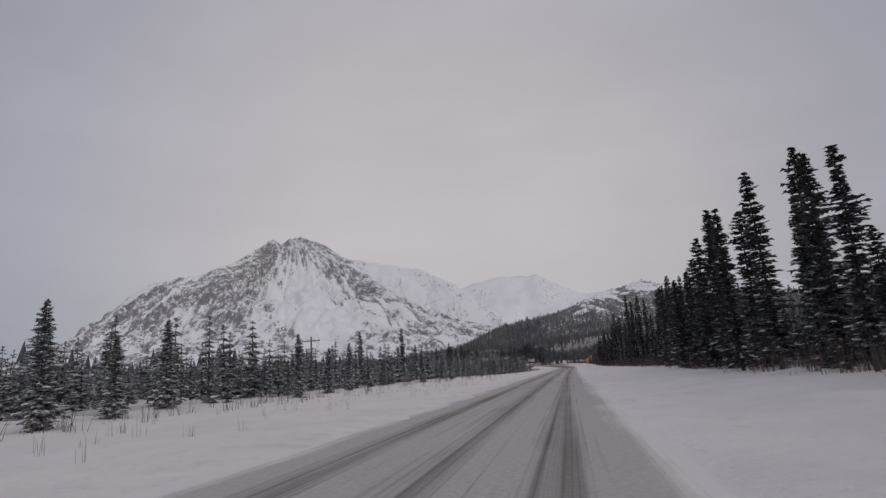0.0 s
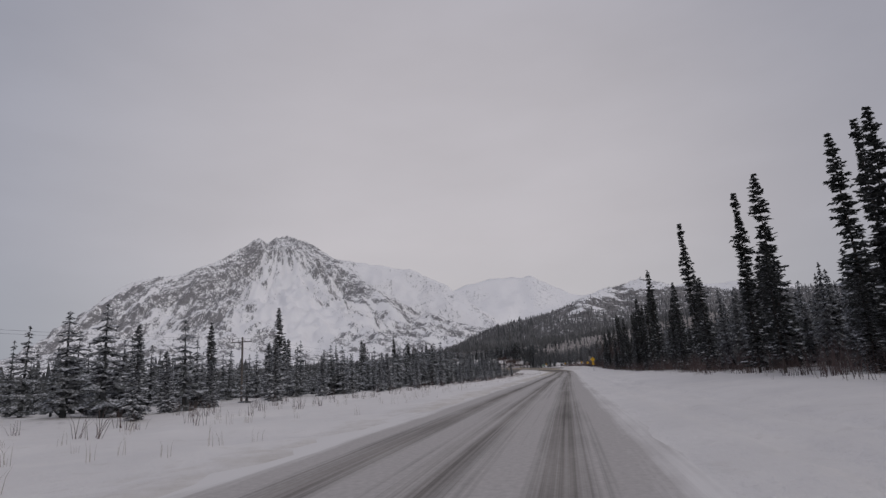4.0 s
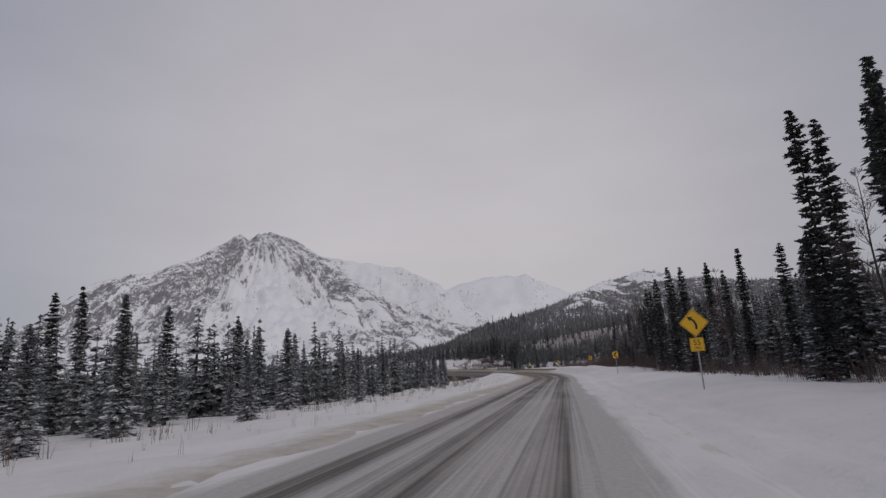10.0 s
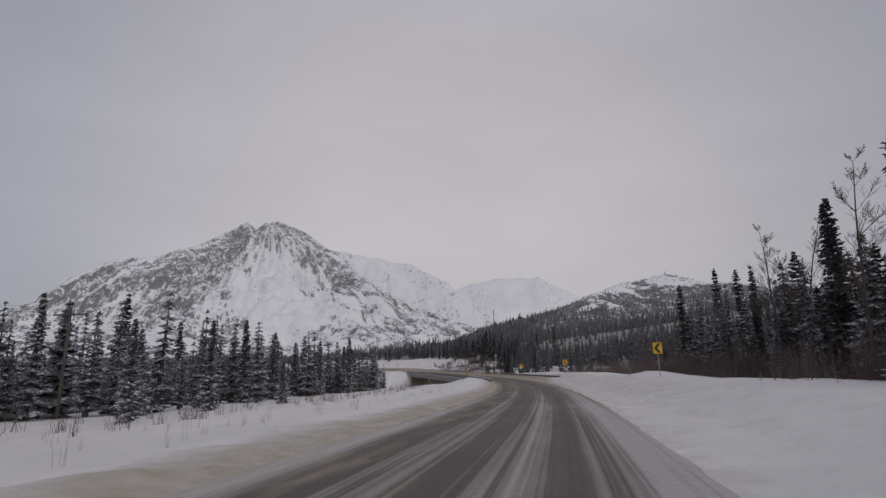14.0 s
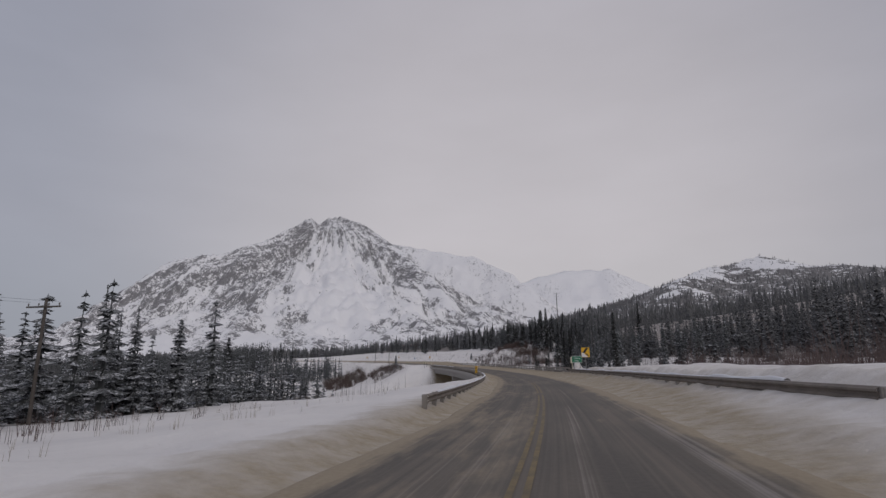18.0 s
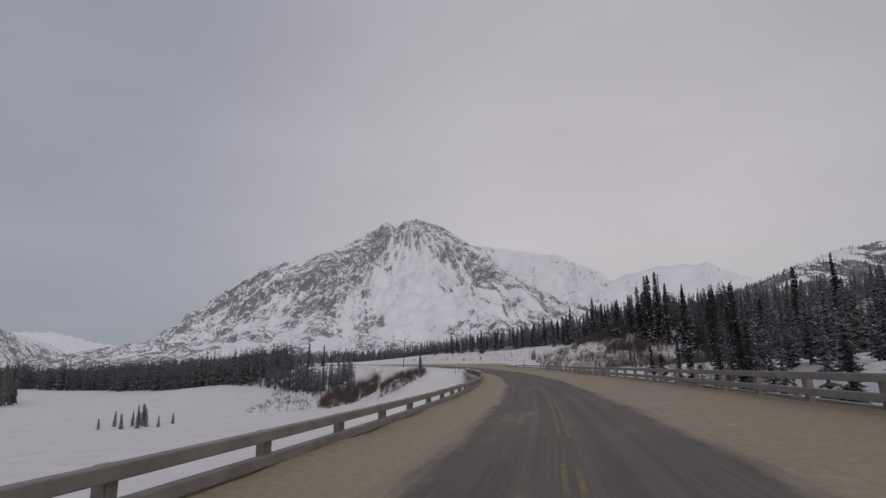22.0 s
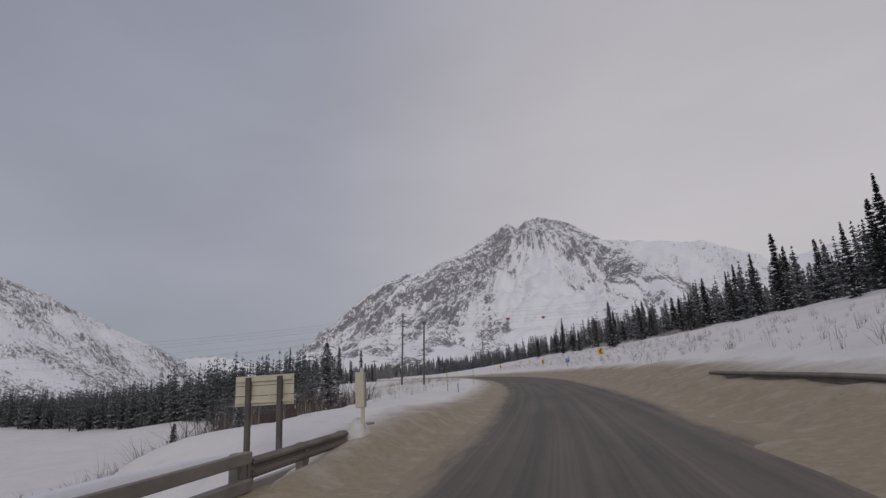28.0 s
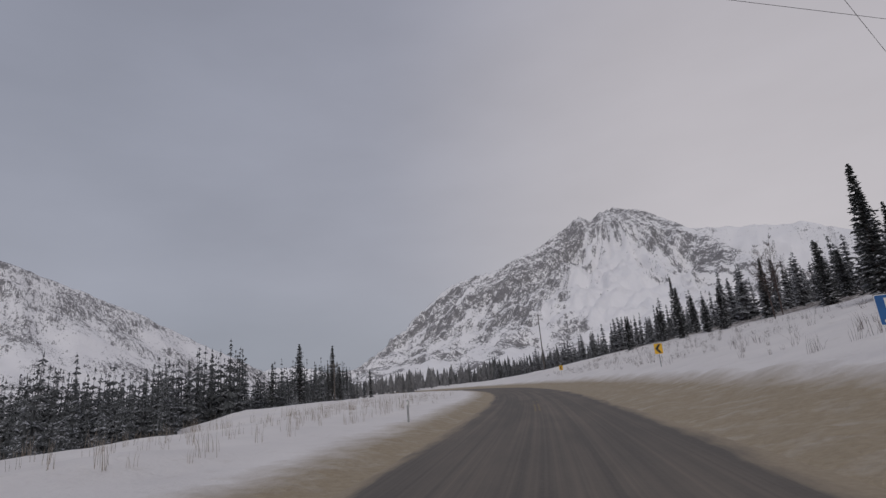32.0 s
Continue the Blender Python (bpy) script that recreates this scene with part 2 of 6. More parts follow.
def mountain_face(name, rock_lo, rock_hi, flow=False):
    """Snow that lies on gentle ground and slides off steep rock; 'rock' is the share of bare rock by landform."""
    m, nt, b = nodes(name, 0.85)
    geo = nt.nodes.new("ShaderNodeNewGeometry")
    sp = nt.nodes.new("ShaderNodeSeparateXYZ")
    nt.links.new(geo.outputs["Normal"], sp.inputs[0])
    steep = remap(nt, sp.outputs["Z"], 0.90, 0.62)
    n1, n2, n3 = add_noise(nt, 0.012, 6, rough=0.7), add_noise(nt, 0.040, 6, (1.0, 1.0, 0.55), rough=0.72), add_noise(nt, 0.14, 5, (1, 1, 0.6), rough=0.7)
    if flow:        # gullies and ribs that run down the slope
        uv = nt.nodes.new("ShaderNodeUVMap").outputs[0]
        runs = []
        for k, det in ((0.075, 5), (0.21, 5)):
            n = nt.nodes.new("ShaderNodeTexNoise")
            n.inputs["Scale"].default_value, n.inputs["Detail"].default_value, n.inputs["Roughness"].default_value = k, det, 0.66
            nt.links.new(uv, n.inputs["Vector"])
            runs.append(n.outputs[0])
        n2 = calc(nt, "ADD", calc(nt, "MULTIPLY", n2, 0.45), calc(nt, "MULTIPLY", runs[0], 0.62))
        n2 = calc(nt, "SUBTRACT", n2, 0.035)
        n3 = calc(nt, "ADD", calc(nt, "MULTIPLY", n3, 0.5), calc(nt, "MULTIPLY", runs[1], 0.5))
    fine = add_noise(nt, 0.33, 4, (1, 1, 0.7), rough=0.7)
    share = attribute(nt, "rock")
    v = calc(nt, "ADD", calc(nt, "MULTIPLY", steep, 0.12), calc(nt, "MULTIPLY", share, 0.85))
    speck = calc(nt, "ADD", calc(nt, "MULTIPLY", calc(nt, "SUBTRACT", n2, 0.5), 2.2 if flow else 1.6), calc(nt, "ADD", calc(nt, "MULTIPLY", calc(nt, "SUBTRACT", n3, 0.5), 2.1), calc(nt, "MULTIPLY", calc(nt, "SUBTRACT", fine, 0.5), 1.35)))
    speck = calc(nt, "ADD", speck, calc(nt, "MULTIPLY", calc(nt, "SUBTRACT", n1, 0.5), 0.5))
    v = calc(nt, "ADD", v, calc(nt, "MULTIPLY", speck, remap(nt, share, 0.0, 0.5, 0.35, 1.0)))
    rock = blend(nt, remap(nt, calc(nt, "ADD", calc(nt, "MULTIPLY", n3, 0.5), calc(nt, "MULTIPLY", fine, 0.5)), 0.36, 0.64), rock_lo, rock_hi)
    snow = blend(nt, n1, (0.88, 0.87, 0.88), (0.94, 0.925, 0.925))
    c = blend(nt, remap(nt, v, 0.44, 0.53), snow, rock)
    nt.links.new(c, b.inputs["Base Color"])
    bump(nt, b, n2, 0.5, 6.0)
    return m


MAT = dict(
    ground=snow_ground(), road=road_surface(),
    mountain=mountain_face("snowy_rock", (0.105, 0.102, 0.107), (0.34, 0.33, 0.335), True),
    # rock of the further ranges is paler: distance haze put into its colour
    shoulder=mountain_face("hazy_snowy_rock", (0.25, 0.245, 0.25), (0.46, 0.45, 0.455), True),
    far_mountain=mountain_face("far_hazy_rock", (0.46, 0.455, 0.46), (0.66, 0.65, 0.655), True),
    hill=mountain_face("hill_ground", (0.14, 0.132, 0.13), (0.24, 0.23, 0.226)),
    needles=frosted("spruce_needles", (0.022, 0.025, 0.024), (0.068, 0.072, 0.066), 0.10),
    needles_grey=frosted("frosted_spruce_needles", (0.032, 0.038, 0.038), (0.105, 0.112, 0.11), 0.18),
    # far, mid and hill needles: base tones lifted to paint in haze, besides frost
    far_needles=frosted("hazed_far_needles", (0.045, 0.048, 0.049), (0.135, 0.137, 0.138), 0.14, 0.9, 8.0, True),
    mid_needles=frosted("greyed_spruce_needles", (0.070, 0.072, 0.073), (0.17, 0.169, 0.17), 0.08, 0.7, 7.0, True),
    hill_needles=frosted("hazed_hill_needles", (0.105, 0.106, 0.108), (0.26, 0.258, 0.262), 0.12, 0.5, 6.0, True),
    snowy_needles=frosted("snowy_spruce_needles", (0.038, 0.043, 0.043), (0.12, 0.125, 0.125), 0.13, 0.9, 8.0, True),
    bark=plain("bark", (0.05, 0.042, 0.036), (0.12, 0.10, 0.085), 3.0, 0.9),
    twig=plain("bare_twigs", (0.055, 0.040, 0.036), (0.13, 0.095, 0.085), 2.0, 0.9, bumpy=0.0),
    red_twig=plain("willow_twigs", (0.070, 0.048, 0.044), (0.155, 0.112, 0.102), 2.0, 0.9, bumpy=0.0),
    straw=plain("dry_grass", (0.20, 0.165, 0.13), (0.42, 0.36, 0.30), 2.0, 0.9, bumpy=0.0, world=True),
    snow=plain("fresh_snow", (0.76, 0.76, 0.80), (0.86, 0.86, 0.87), 0.8, 0.7, bumpy=0.4, dist=0.05),
    dirty_snow=plain("dirty_snow", (0.50, 0.46, 0.42), (0.78, 0.76, 0.75), 1.2, 0.8, bumpy=0.6, dist=0.06, world=True),
    galvanised=plain("weathered_steel", (0.20, 0.18, 0.165), (0.34, 0.315, 0.29), 1.5, 0.6, 0.25, 0.2),
    rail=plain("dirty_rail", (0.125, 0.105, 0.088), (0.25, 0.215, 0.185), 1.5, 0.7, 0.15, 0.3),
    concrete=plain("concrete", (0.28, 0.26, 0.24), (0.42, 0.40, 0.37), 1.0, 0.85, bumpy=0.3),
    girder=plain("painted_girder", (0.22, 0.205, 0.19), (0.33, 0.31, 0.285), 0.8, 0.6),
    pole=plain("weathered_pole", (0.075, 0.065, 0.058), (0.15, 0.13, 0.115), 2.0, 0.9),
    post=plain("galvanised_post", (0.28, 0.28, 0.28), (0.42, 0.42, 0.42), 3.0, 0.5, 0.4, 0.1),
    timber=plain("pale_board", (0.52, 0.48, 0.36), (0.68, 0.63, 0.49), 3.0, 0.8),
    yellow=plain("sign_yellow", (0.72, 0.40, 0.015), (0.82, 0.48, 0.03), 2.0, 0.45, bumpy=0.0),
    black=plain("sign_black", (0.012, 0.012, 0.012), (0.03, 0.03, 0.03), 4.0, 0.5, bumpy=0.0),
    green=plain("sign_green", (0.012, 0.14, 0.075), (0.02, 0.20, 0.105), 2.0, 0.45, bumpy=0.0),
    blue=plain("sign_blue", (0.012, 0.085, 0.26), (0.02, 0.13, 0.36), 2.0, 0.45, bumpy=0.0),
    white=plain("sign_white", (0.68, 0.68, 0.66), (0.80, 0.80, 0.78), 4.0, 0.5, bumpy=0.0),
    paint_yellow=plain("road_paint", (0.105, 0.085, 0.055), (0.25, 0.18, 0.075), 2.2, 0.7, world=True),
    orange=plain("ball_orange", (0.33, 0.085, 0.06), (0.46, 0.15, 0.11), 4.0, 0.5),
    wire=plain("wire", (0.03, 0.03, 0.03), (0.06, 0.06, 0.06), 4.0, 0.6, bumpy=0.0),
    porcelain=plain("insulator", (0.10, 0.08, 0.07), (0.2, 0.18, 0.17), 4.0, 0.3, bumpy=0.0),
    lime=plain("marker_green", (0.20, 0.22, 0.05), (0.30, 0.32, 0.08), 3.0, 0.6, bumpy=0.0),
)


# ---- the line of the road: s metres along, d metres to the right of the driven line ----
HEADING = ((-80, -16.9), (60, -17.3), (160, -17.95), (206, -17.7), (235, -17.4), (263, -16.6), (318, -12.0), (347, -9.0),
           (375, -5.6), (404, -2.0), (432, 1.1), (459, 4.7), (487, 8.2), (543, 15.3), (571, 18.4), (599, 20.9), (650, 27), (760, 42), (900, 55), (1250, 62))
LEVEL = ((-80, 1.4), (0, 0), (108, -1.92), (225, -4.08), (263, -4.74), (328, -5.7), (365, -6.05), (404, -6.22), (441, -6.22),
         (478, -6.04), (543, -5.29), (580, -4.62), (620, -3.9), (700, -2.6), (900, 0.0), (1250, 3))
CENTRE = ((-80, -2.2), (250, -2.2), (330, -0.5), (400, 0.35), (500, 0.15), (550, 0.6), (585, 0.3), (630, -0.9), (720, -1.6), (1250, -1.8))
TILT = ((-80, 0.0), (255, 0.0), (340, 0.05), (560, 0.05), (640, 0.04), (800, 0.02), (1250, 0.0))
S0, S1 = -80, 1240
_s = np.arange(S0, S1 + 1.0)
_h = np.radians(np.interp(_s, *zip(*HEADING)))
_x, _y = np.concatenate([[0], np.cumsum(-np.sin(_h))[:-1]]), np.concatenate([[0], np.cumsum(np.cos(_h))[:-1]])
_x, _y = _x - _x[-S0], _y - _y[-S0]


def along(table, s):
    a, b = zip(*table)
    # rounded corners
    return sum(np.interp(np.asarray(s) + k, a, b) for k in (-10, -5, 0, 5, 10)) / 5


def spot(s, d):
    """World x, y of a place beside the road (arrays or numbers)."""
    h = np.interp(s, _s, _h)
    return np.interp(s, _s, _x) + np.cos(h) * d, np.interp(s, _s, _y) + np.sin(h) * d


def turn(s):
    """Heading of the road in degrees at s."""
    return math.degrees(float(np.interp(s, _s, _h)))


# Heights beside the road, above its level, by distance to each side.
RIGHT_D = (4.2, 5.5, 6.3, 7, 10, 14, 20, 30, 50, 100, 220, 330)
RIGHT = (
    (-80, 0.05, .12, .20, .28, .48, .62, .8, 1.15, 2.2, 6, 16, 26),
    (120, 0.05, .12, .19, .25, .35, .45, .7, 1.1, 2.2, 6, 16, 26),
    (215, 0.05, .15, .22, .28, .18, .08, .3, .9, 2.2, 6, 16, 26),
    (262, 0.08, .32, .42, .48, .40, .22, .4, 1.0, 2.2, 6, 16, 26),
    (292, 0.12, .48, .68, .84, .92, .78, .6, 1.0, 2.2, 6, 16, 26),
    (330, 0.25, .75, .98, 1.1, 1.05, .8, .7, 1.0, 2.0, 6, 16, 26),
    (350, 0.2, .65, 1.05, 1.3, 1.3, .8, .7, 1.0, 2.0, 6, 16, 26),
    (364, 0.16, .36, .58, 1.2, 1.4, .7, .5, .9, 2.0, 6, 16, 26),
    (392, 0.16, .34, .56, 1.1, 1.25, .6, .3, 0.8, 2.0, 6, 16, 26),
    (412, 0.16, .32, .52, 1.0, .8, -.4, -.8, .3, 2.0, 6, 16, 26),
    (424, 0.16, .30, .46, .5, -1.2, -3.0, -2.2, .5, 2.3, 7, 17, 28),
    (430, 0.2, -.2, -.8, -1.5, -4, -5, -3, .6, 2.5, 7, 18, 30),
    (480, 0.25, -4, -5.5, -7, -10, -10, -5, 1, 3, 8, 20, 34),
    (522, 0.3, -1, -1.6, -2, -3, -1.6, .5, .8, 1.2, 6, 22, 36),
    (534, 0.3, -.3, -.4, -.5, -.4, .8, 2.2, 4.2, 6, 10, 22, 36),
    (546, 0.25, .48, .68, .88, 1.5, 2.6, 4.4, 7.2, 9.5, 14, 28, 44),
    (563, 0.25, .48, .68, .95, 1.6, 2.4, 3.9, 6.0, 9.0, 15, 32, 50),
    (700, 0.25, .55, .80, 1.1, 1.8, 2.7, 4.3, 6.4, 9.5, 15, 22, 26),
    (860, 0.4, .7, .85, 1.0, 1.3, 1.6, 2.0, 2.5, 3, 3, 2, -4),
    (1250, 0.4, .7, .8, .9, 1.0, 1.0, 1.0, 1, 0, -2, -5, -10),
)
LEFT_D = (4.2, 8, 12, 20, 30, 45, 70, 120, 260, 420)
LEFT = (
    (-80, .15, .1, .1, .2, .3, .3, .2, 0, -3, -6),
    (100, .15, .0, -.1, -.1, .1, .1, .0, -1, -4, -6),
    (231, .15, .0, -.2, -.6, -.8, -1.2, -2, -4, -6, -6),
    (340, .2, .05, -.2, -.6, -.8, -1.5, -3.2, -5, -5, -4),
    (385, .42, .25, -.3, -1.0, -1.7, -3.0, -4.6, -5, -4, -2),
    (410, .4, -.1, -1.2, -2.5, -3.4, -4.4, -5.2, -5.5, -4, -2),
    (422, .45, -1.0, -4, -7.5, -9.5, -10.4, -10.6, -10.2, 1.0, 2),
    (440, -.2, -6, -9, -10.4, -10.6, -10.6, -10.6, -10.2, 2.0, 3),
    (532, -.2, -6, -9, -10.4, -10.6, -10.6, -10.6, -10.2, 3.0, 4),
    (550, .55, .6, .1, -4.5, -8, -10.2, -10.6, -10.2, 3.0, 4),
    (566, .15, .25, .1, -2.0, -7.5, -10, -10.6, -10.2, 3.0, 4),
    (600, .15, .35, .6, .2, -4.5, -9.0, -10.4, -10.2, 3.0, 4),
    (640, .15, .25, .4, .4, -2.5, -7, -10, -10.6, -3, 4),
    (700, .15, .25, .4, .6, .6, .2, -6, -10.6, -6, 4),
    (760, .15, .25, .3, .2, -1, -3, -8, -10.4, -9, 2),
    (1250, .15, .25, .2, -1.0, -5, -8, -10.4, -10.6, -10.5, -2),
)


def profile(table, cols, s, d):
    ks = np.array([r[0] for r in table], float)
    vals = np.array([r[1:] for r in table], float)
    s, d = np.asarray(s, float), np.asarray(d, float)
    i = np.clip(np.searchsorted(ks, s) - 1, 0, len(ks) - 2)
    f = np.clip((s - ks[i]) / (ks[i + 1] - ks[i]), 0, 1)
    f = f * f * (3 - 2 * f)
    cols = np.array(cols, float)
    j = np.clip(np.searchsorted(cols, d) - 1, 0, len(cols) - 2)
    g = np.clip((d - cols[j]) / (cols[j + 1] - cols[j]), 0, 1)
    a = vals[i, j] * (1 - g) + vals[i, j + 1] * g
    b = vals[i + 1, j] * (1 - g) + vals[i + 1, j + 1] * g
    return a * (1 - f) + b * f


def lattice(ix, iy, seed):
    n = (ix.astype(np.int64) * 374761393 + iy.astype(np.int64) * 668265263 + seed * 974711) & 0x7fffffff
    n = ((n ^ (n >> 13)) * 1274126177) & 0x7fffffff
    return ((n ^ (n >> 16)) & 0xffff) / 65535.0


def value_noise(x, y, seed=0):
    ix, iy = np.floor(x), np.floor(y)
    fx, fy = x - ix, y - iy
    fx, fy = fx * fx * (3 - 2 * fx), fy * fy * (3 - 2 * fy)
    a, b = lattice(ix, iy, seed), lattice(ix + 1, iy, seed)
    c, d = lattice(ix, iy + 1, seed), lattice(ix + 1, iy + 1, seed)
    return (a * (1 - fx) + b * fx) * (1 - fy) + (c * (1 - fx) + d * fx) * fy


def fbm(x, y, size, octaves=4, seed=0, gain=0.5):
    v, amp, tot = 0.0, 1.0, 0.0
    for o in range(octaves):
        v = v + amp * value_noise(x / size, y / size, seed + o)
        tot, amp, size = tot + amp, amp * gain, size / 2.03
    return v / tot


def height(s, d):
    """Ground height at s, d (the deck itself is a mesh of its own)."""
    s, d = np.asarray(s, float), np.asarray(d, float)
    base, c, e = along(LEVEL, s), along(CENTRE, s), along(TILT, s)
    dd = d - c
    # the near river bank runs away at a slant on the left
    slant = np.where(s < 540, 0.65 * np.clip(np.abs(d) - 8, 0, 130) * np.clip((s - 350) / 60, 0, 1), 0)
    side = np.where(d > 0, profile(RIGHT, RIGHT_D, s, np.abs(d)), profile(LEFT, LEFT_D, s - slant, np.abs(d)))
    near = e * dd - 0.05
    w = np.clip((np.abs(dd) - 3.2) / 1.6, 0, 1)
    w = w * w * (3 - 2 * w)
    lump = (fbm(s, d, 3.0, 4, 5) - 0.5) * 0.5 * np.clip((np.abs(d) - 4) / 4, 0, 1)
    roll = (fbm(s, d, 40.0, 4, 9) - 0.5) * 2.4 * np.clip((np.abs(d) - 25) / 60, 0, 1)
    rut = sum(np.exp(-((dd - 5.0 - k - 0.5 * np.sin(s / 40)) / 0.20) ** 2) for k in (0.0, 0.45, 1.6, 2.1)) * np.clip((330 - s) / 40, 0, 1) * np.clip(fbm(s, d, 25, 3, 44) * 3 - 1, 0, 1)
    clod = (fbm(s, d, 0.9, 3, 19) - 0.5) * 0.20 * np.clip(np.maximum(np.minimum(s - 295, 418 - s) / 20, np.minimum(s - 541, 610 - s) / 20), 0, 1) * np.clip((d - 4.6) / 1.0, 0, 1) * np.clip((9.5 - d) / 2, 0, 1)
    pile = clod + 0.5 * np.exp(-((s - 318) / 4.5) ** 2 - ((d - 9.5) / 2.2) ** 2)
    lump = lump - 0.15 * rut + pile
    crumbs = (fbm(s, d, 1.1, 3, 15) - 0.5) * 0.20 * np.clip((np.abs(dd) - 3.6) / 0.8, 0, 1) * np.clip((12 - np.abs(dd)) / 4, 0, 1)
    return base + near * (1 - w) + (side + e * np.clip(dd, -5, 5) * 0.6) * w + lump + roll + crumbs


def place(s, d, sink=0.0):
    x, y = spot(s, d)
    return float(x), float(y), float(height(s, d)) - sink


# ---- mesh helpers ----
def mesh_from(name, verts, faces, material=None, smooth=False):
    me = bpy.data.meshes.new(name)
    me.from_pydata([tuple(map(float, v)) for v in verts], [], [tuple(int(i) for i in f) for f in faces])
    if material:
        me.materials.append(material)
    if smooth:
        me.polygons.foreach_set("use_smooth", np.ones(len(me.polygons), bool))
    me.update()
    return me


def mesh_arrays(name, verts, polys, material=None, smooth=False):
    """A mesh from arrays: verts n x 3, polys m x 3 or m x 4."""
    verts, polys = np.asarray(verts, np.float32), np.asarray(polys, np.int32)
    k = polys.shape[1]
    me = bpy.data.meshes.new(name)
    me.vertices.add(len(verts))
    me.vertices.foreach_set("co", verts.ravel())
    me.loops.add(polys.size)
    me.loops.foreach_set("vertex_index", polys.ravel())
    me.polygons.add(len(polys))
    me.polygons.foreach_set("loop_start", np.arange(0, polys.size, k, dtype=np.int32))
    me.polygons.foreach_set("use_smooth", np.full(len(polys), smooth))
    if material:
        me.materials.append(material)
    me.update(calc_edges=True)
    return me


def grid_faces(n, m):
    a = np.arange((n - 1) * m).reshape(n - 1, m)[:, :-1]
    return np.stack([a, a + 1, a + m + 1, a + m], -1).reshape(-1, 4)


def vertex_value(me, name, values):
    at = me.attributes.new(name, "FLOAT", "POINT")
    at.data.foreach_set("value", np.asarray(values, np.float32).ravel())


def part(name, bm, material, parent, label=""):
    """One mesh object under a thing, from a bmesh or a mesh."""
    if isinstance(bm, bmesh.types.BMesh):
        me = bpy.data.meshes.new(name)
        bm.normal_update()
        bm.to_mesh(me)
        bm.free()
    else:
        me = bm
    if material and not me.materials:
        me.materials.append(material)
    ob = new(name, me)
    ob.parent = parent
    if label:
        tagged(ob, label)
    return ob


def empty(name, m, label, category, group=""):
    ob = new(name)
    ob.matrix_world = m
    return tagged(ob, label, category, group)


def box(bm, size, at=(0, 0, 0), bevel=0.0, turn_=None):
    r = bmesh.ops.create_cube(bm, size=1.0)
    m = Matrix.Translation(at) @ (turn_ or Matrix.Identity(4)) @ Matrix.Diagonal((*size, 1))
    bmesh.ops.transform(bm, matrix=m, verts=r["verts"])
    if bevel:
        ed = list({e for v in r["verts"] for e in v.link_edges})
        bmesh.ops.bevel(bm, geom=ed, offset=bevel, segments=1, affect="EDGES")
    return bm


def rod(bm, a, b, r0, r1, n=8):
    a, b = Vector(a), Vector(b)
    r = bmesh.ops.create_cone(bm, cap_ends=True, segments=n, radius1=r0, radius2=r1, depth=(b - a).length)
    q = (b - a).to_track_quat("Z", "Y").to_matrix().to_4x4()
    bmesh.ops.transform(bm, matrix=Matrix.Translation((a + b) / 2) @ q, verts=r["verts"])
    return bm


def slab(bm, outline, thick, z=0.0):
    """A flat plate from a 2D outline in x, z (facing -y), thick along y."""
    n = len(outline)
    f = [bm.verts.new((x, 0, y + z)) for x, y in outline]
    k = [bm.verts.new((x, thick, y + z)) for x, y in outline]
    bm.faces.new(f)
    bm.faces.new(k[::-1])
    for i in range(n):
        bm.faces.new((f[i], k[i], k[(i + 1) % n], f[(i + 1) % n]))
    bmesh.ops.recalc_face_normals(bm, faces=bm.faces)
    return bm


# ---- the ground, the road and the bridge ----
BRIDGE = (428.0, 541.0)


def bridge_gap(s):
    a, b = BRIDGE
    f = np.clip(np.minimum((s - a) / 7.0, (b - s) / 7.0), 0, 1)
    return f * f * (3 - 2 * f)


def sheet_height(s, d):
    """The ground sheet, which dips under the bridge."""
    z = height(s, d)
    g = bridge_gap(s) * np.clip((9 - np.abs(d)) / 3.0, 0, 1)
    return z * (1 - g) + (along(LEVEL, s) - 8.5) * g


HALF = ((-80, 5.2), (250, 5.0), (340, 3.8), (400, 3.4), (440, 3.1), (500, 3.0), (550, 3.3), (600, 3.9), (700, 4.0), (1250, 3.9))


def sand_share(s, d):
    dd = d - along(CENTRE, s)
    a = np.abs(dd)
    start = np.clip((s - 150) / 160, 0, 1)
    right = start * np.clip((np.interp(s, (0, 300, 350, 370, 428, 541, 560, 620, 1250), (4, 4.5, 5.4, 7.4, 7.6, 6.8, 8.4, 8.4, 7.2)) - a) / 2.0, 0, 1)
    left = np.clip((s + 40) / 260, 0, 1) * np.clip((np.interp(s, (0, 300, 400, 541, 1250), (6.0, 6.5, 6, 6.5, 7.5)) - a) / 2.2, 0, 1)
    bank = 0.32 * np.clip((11 - a) / 4, 0, 1) * np.clip(np.minimum(s - 280, 430 - s) / 25, 0, 1)
    return np.maximum(np.where(dd > 0, right, left), np.where(dd > 0, bank, 0)) * np.interp(s, (-80, 100, 300, 420, 1250), (0.35, 0.5, 0.7, 0.95, 0.95))


